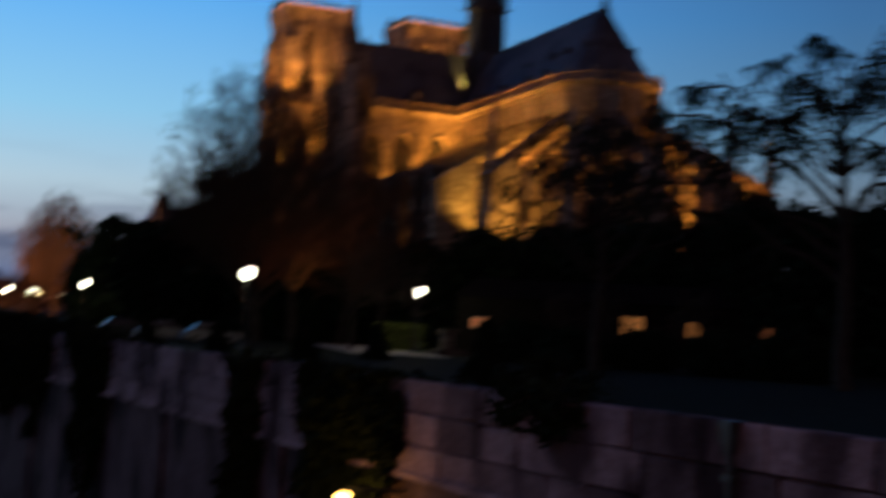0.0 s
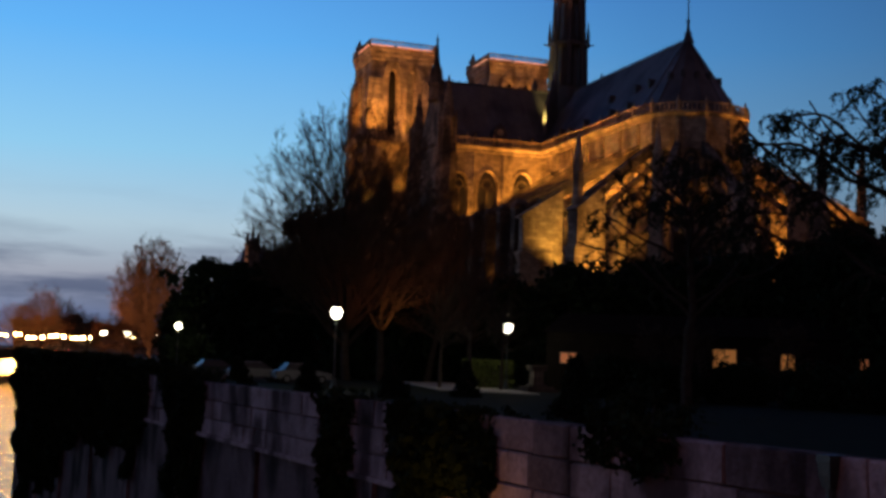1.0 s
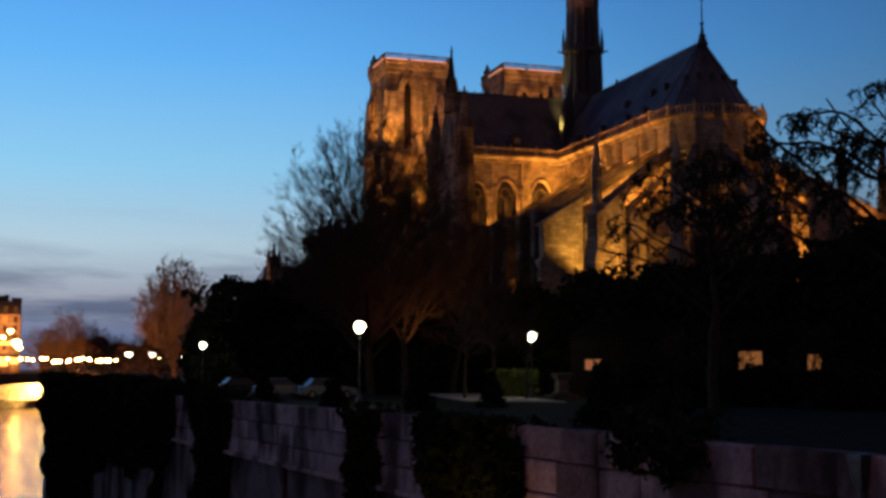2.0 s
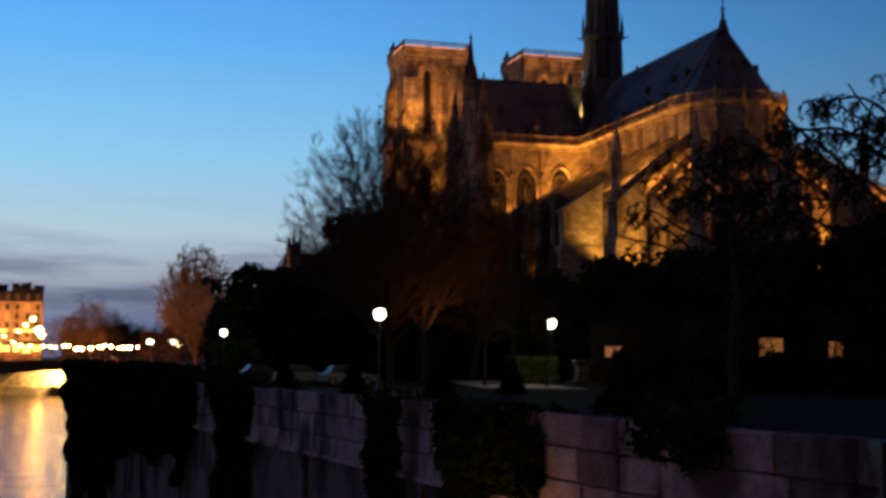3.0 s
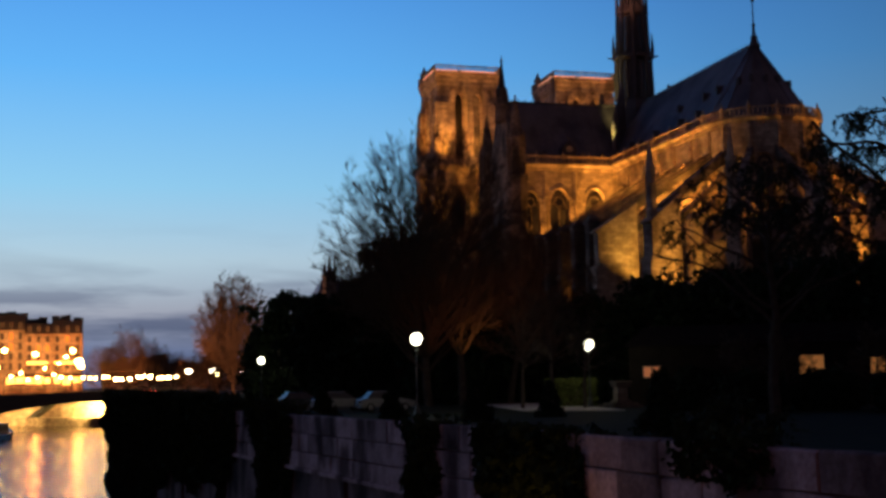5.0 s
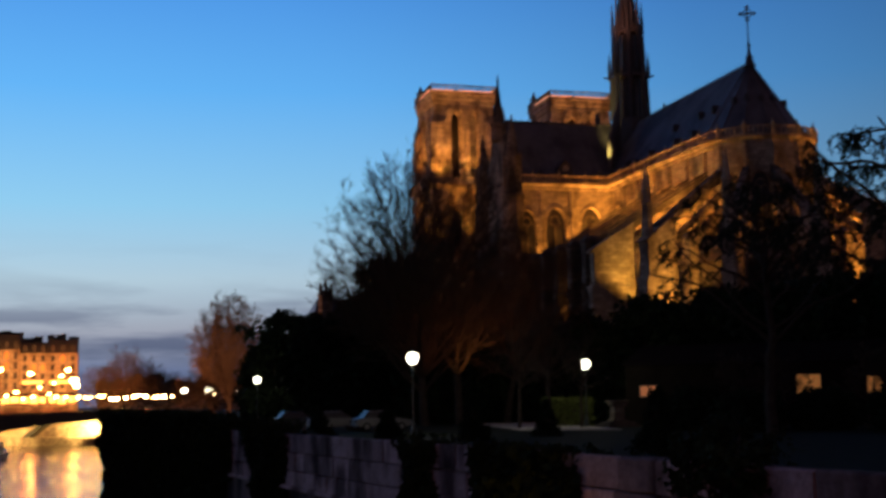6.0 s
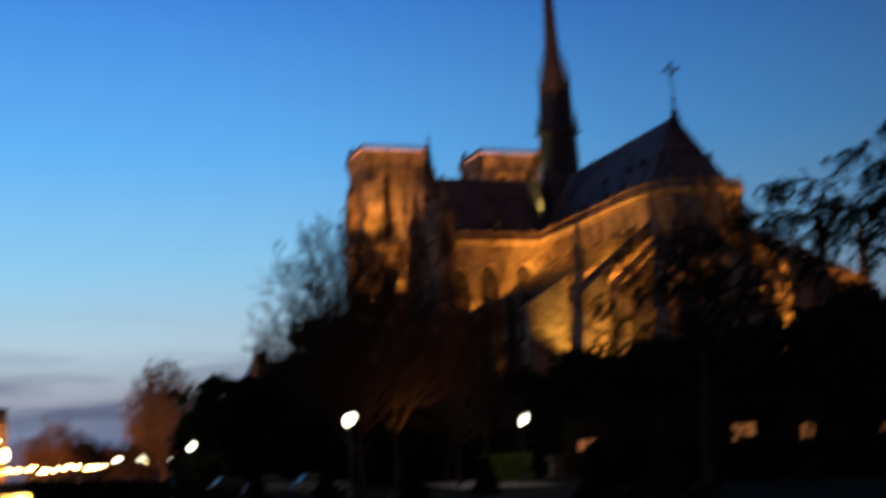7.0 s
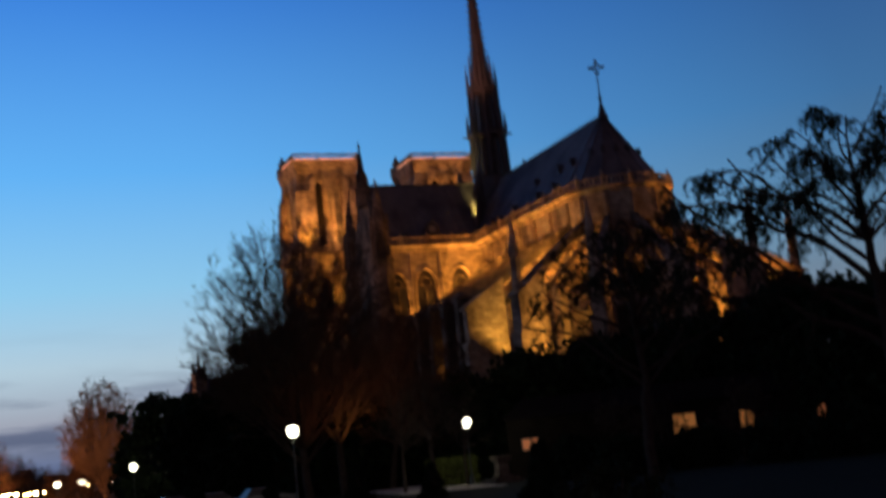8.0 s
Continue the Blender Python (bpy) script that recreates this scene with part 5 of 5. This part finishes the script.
# cars on the far bridge approach
def car(place, turn, paint, text, lights=False):
    c = empty("parked_car", place)
    c.matrix_basis = pose(*place, 0, 0, turn)
    bm = bmesh.new()
    plate(bm, [(-2.1, .32), (2.1, .32), (2.15, .62), (1.95, .82), (1.05, .95), (-1.7, .98), (-2.12, .85)], -.86, .86)
    bmesh.ops.bevel(bm, geom=bm.edges[:], offset=.07, segments=2, affect="EDGES")
    part("body", bm, paint, c)
    bm = bmesh.new()
    hexa(bm, [(-1.6, -.8, .95), (1.1, -.8, .95), (1.1, .8, .95), (-1.6, .8, .95)], [(-1.15, -.62, 1.45), (.35, -.62, 1.45), (.35, .62, 1.45), (-1.15, .62, 1.45)])
    part("cabin", bm, GLASS, c, "dark glass cabin")
    bm = bmesh.new()
    box(bm, -1.18, .38, -.64, .64, 1.44, 1.5, .05)
    part("roof", bm, paint, c)
    for x in (-1.35, 1.35):
        for y in (-.8, .8):
            bm = bmesh.new()
            turned(bm, 0, 0, [(-.1, .25), (-.09, .32), (.09, .32), (.1, .25)], 16)
            w = part("wheel", bm, RUBBER, c)
            w.matrix_basis = pose(x, y, .32, 90)
            bm = bmesh.new()
            turned(bm, 0, 0, [(-.115, .12), (-.105, .2), (.105, .2), (.115, .12)], 12)
            part("rim", bm, CARPAINT, w)
    for y in (-.62, .62):
        bm = bmesh.new()
        box(bm, -2.17, -2.1, y - .16, y + .16, .66, .82)
        part("tail_light", bm, RED if lights else DARKPAINT, c)
        bm = bmesh.new()
        box(bm, 2.08, 2.16, y - .18, y + .18, .6, .76)
        part("headlight", bm, CARPAINT, c)
    return tagged(c, text, "car")


for b, dist, turn, paint, text in ((77.3, 92, 95, CARPAINT, "silver parked car on the dim quay"), (79.4, 96, 95, CARPAINT, "silver parked car on the dim quay"), (81.2, 104, 95, DARKPAINT, "dark parked car on the dim quay")):
    x, y, z = polar(b, dist, GROUND_Z + .03)
    car((x, y, z), turn, paint, text)
for b, dist in ((88.4, 345), (87.9, 352), (89.0, 348)):
    car(polar(b, dist, GROUND_Z + .5), 0, DARKPAINT, "dark car with glowing tail lights on the far quay", True).rotation_euler = (0, 0, math.pi)

# ---- garden lodge with lit windows ----
lx, ly, lz = polar(57.6, 96)
lodge = empty("garden_lodge", (lx, ly, lz))
lodge.matrix_basis = pose(lx, ly, lz, 0, 0, 57.6 - 90)
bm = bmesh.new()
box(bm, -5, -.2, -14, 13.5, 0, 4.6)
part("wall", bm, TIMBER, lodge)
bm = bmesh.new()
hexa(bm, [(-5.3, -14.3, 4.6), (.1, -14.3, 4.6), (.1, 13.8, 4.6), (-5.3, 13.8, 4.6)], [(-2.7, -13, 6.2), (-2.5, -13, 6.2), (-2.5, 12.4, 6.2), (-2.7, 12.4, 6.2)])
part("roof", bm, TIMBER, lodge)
for s, w, h, z, m in ((-.2, 1.7, 1.4, 2.2, ROOM), (4.5, 1.0, 1.15, 2.2, ROOM), (10.0, .6, .9, 2.3, ROOM_DIM), (-12.2, 1.3, .8, 2.2, ROOM_DIM)):
    bm = bmesh.new()
    for a, b, c, d in ((-w / 2 - .1, -w / 2, z - .1, z + h + .1), (w / 2, w / 2 + .1, z - .1, z + h + .1), (-w / 2, w / 2, z - .12, z), (-w / 2, w / 2, z + h, z + h + .1), (-.04, .04, z, z + h)):
        box(bm, -.22, -.1, s + a, s + b, c, d)
    win = part("window_frame", bm, IRON, lodge)
    bm = bmesh.new()
    box(bm, -.21, -.16, s - w / 2, s + w / 2, z, z + h)
    part("pane", bm, m, win, "glowing orange pane")
tagged(lodge, "low dark garden lodge with glowing orange windows", "lodge")

for b, dist, h, sd in ((58.75, 84, 5.2, 101), (55.3, 82, 5.6, 102), (60.6, 80, 5.0, 103)):
    bare_tree(polar(b, dist), h, sd, "small leafless garden tree before the lodge", levels=3, kids=7, width=.4, limb_from=5)
for k, (b, dist, h, r) in enumerate(((57.2, 78, 2.3, 2.2), (60.3, 76, 2.2, 2.4), (53.6, 74, 2.4, 2.4), (50.6, 72, 2.6, 2.4), (63.0, 82, 2.6, 2.4))):
    evergreen(polar(b, dist), h, r, 110 + k, "low dark evergreen shrub on the lawn", "low_shrub", count=5000, leaf=.16)
street_lamp(48.9, 110, .35, FAR_LAMP, .25, "small orange lamp among dark trees")

# ---- pale stone pedestal near the lantern ----
qx, qy, qz = polar(66.3, 92)
stele = empty("stone_pedestal", (qx, qy, qz))
for nm_, rows_ in (("step", [(0, .95), (.18, .95), (.18, .7), (.36, .7)]), ("plinth", [(.36, .3), (.5, .3), (.6, .12), (1.5, .1), (1.55, .26), (1.7, .26)]), ("basin", [(1.7, .1), (1.78, .3), (1.9, .36), (1.95, .3)])):
    bm = bmesh.new()
    stepped(bm, -.3, .3, -.3, .3, rows_)
    part(nm_, bm, STONE_DARK, stele)
tagged(stele, "pale stone pedestal on steps beside the gravel path", "pedestal")

# ---- hedge beside the lantern ----
hx, hy, hz = polar(68.6, 97)
hedge = empty("clipped_hedge", (hx, hy, hz))
hr = np.random.default_rng(9)
pts = np.stack([hr.uniform(-1, 1, 9000), hr.uniform(-1.9, 1.9, 9000), hr.uniform(0, 2.2, 9000)], 1)
mesh_quads("leaves", leaves(pts, .12, hr), HEDGE, hedge)
bm = bmesh.new()
box(bm, -.7, .7, -1.6, 1.6, 0, 1.9, .1)
part("core", bm, BARK, hedge, "dark twiggy core")
tagged(hedge, "clipped green hedge lit by a garden lantern", "hedge")

# ---- chapter house turret behind the trees ----
sac = empty("sacristy", (84, -52, GROUND_Z))
bm = bmesh.new()
box(bm, -7, 7, -7, 7, -.3, 12)
part("wall", bm, STONE_DARK, sac)
bm = bmesh.new()
hexa(bm, [(-7.4, -7.4, 12), (7.4, -7.4, 12), (7.4, 7.4, 12), (-7.4, 7.4, 12)], [(-.2, -5, 17), (.2, -5, 17), (.2, 5, 17), (-.2, 5, 17)])
part("roof", bm, ZINC, sac)
bm = bmesh.new()
turned(bm, 6.6, -5.0, [(9, 1.05), (16.6, 1.0), (16.6, 1.2), (17.0, 1.2), (17.0, .7), (17.8, .3), (19.8, .08)], 8)
part("turret", bm, STONE_DARK, sac)
for i in range(4):
    a = i * math.tau / 4 + .5
    bm = bmesh.new()
    turned(bm, 6.6 + 1.0 * math.cos(a), -5.0 + 1.0 * math.sin(a), [(16.8, .26), (17.8, .22), (18.6, .04)], 6)
    part("turret_pinnacle", bm, STONE_DARK, sac)
tagged(sac, "dark gothic sacristy with slim turrets behind trees", "building")

# ---- moored boat ----
boat = empty("moored_boat", (150, -98.5, WATER_Z))
boat.matrix_basis = pose(-16, -108.5, WATER_Z, 0, 0, 172)
bm = bmesh.new()
rows = []
for x, w, k in ((-11, 2.0, .2), (-8, 2.4, 0), (6, 2.4, 0), (9.5, 1.6, .3), (12, .12, .8)):
    rows.append([bm.verts.new(p) for p in ((x, -w * .8, -.4), (x, w * .8, -.4), (x, w, 1.3 + k), (x, -w, 1.3 + k))])
for a, b in zip(rows, rows[1:]):
    for i in range(4):
        bm.faces.new((a[i], a[(i + 1) % 4], b[(i + 1) % 4], b[i]))
bm.faces.new(rows[0])
bm.faces.new(rows[-1])
part("hull", bm, DARKPAINT, boat)
bm = bmesh.new()
stepped(bm, -8, 4, -1.8, 1.8, [(1.3, 0), (3.3, -.1), (3.3, .15), (3.5, .1)])
part("cabin", bm, CARPAINT, boat, "pale boat cabin")
for i in range(6):
    for s in (-1, 1):
        bm = bmesh.new()
        box(bm, -7.2 + i * 1.9, -5.9 + i * 1.9, s * 1.76 - .05, s * 1.76 + .05, 2.0, 2.9)
        part("window", bm, GLASS, boat)
tagged(boat, "pale river boat moored on dark water", "boat")

# ---- ashlar blocks of the quay wall ----
rb = np.random.default_rng(77)
blocks = []
for k in range(4):
    me = bpy.data.meshes.new("block")
    b = bmesh.new()
    w = (1.2, 1.4, 1.6, 1.05)[k]
    stepped(b, .012, w - .012, -.10, .02, [(.014, -.03), (.03, 0), (.56, 0), (.588, -.03)])
    for v in b.verts:
        if v.co.y < -.05:
            v.co += Vector(rb.normal(0, .012, 3))
    bmesh.ops.recalc_face_normals(b, faces=b.faces)
    b.to_mesh(me)
    b.free()
    me.materials.append(QUAY)
    blocks.append((me, w))
ang = math.degrees(math.atan(.12))
for course, z in enumerate((.86, .26, -.34)):
    x = 196.0 + .5 * (course % 2)
    while x < 252.5:
        me, w = blocks[int(rb.integers(0, 4))]
        ob = new("block", me)
        ob.parent = quay
        ob.matrix_basis = pose(x, wall_y(x) - float(rb.uniform(0, .035)), z, 0, 0, ang)
        x += w * math.cos(radians(ang))
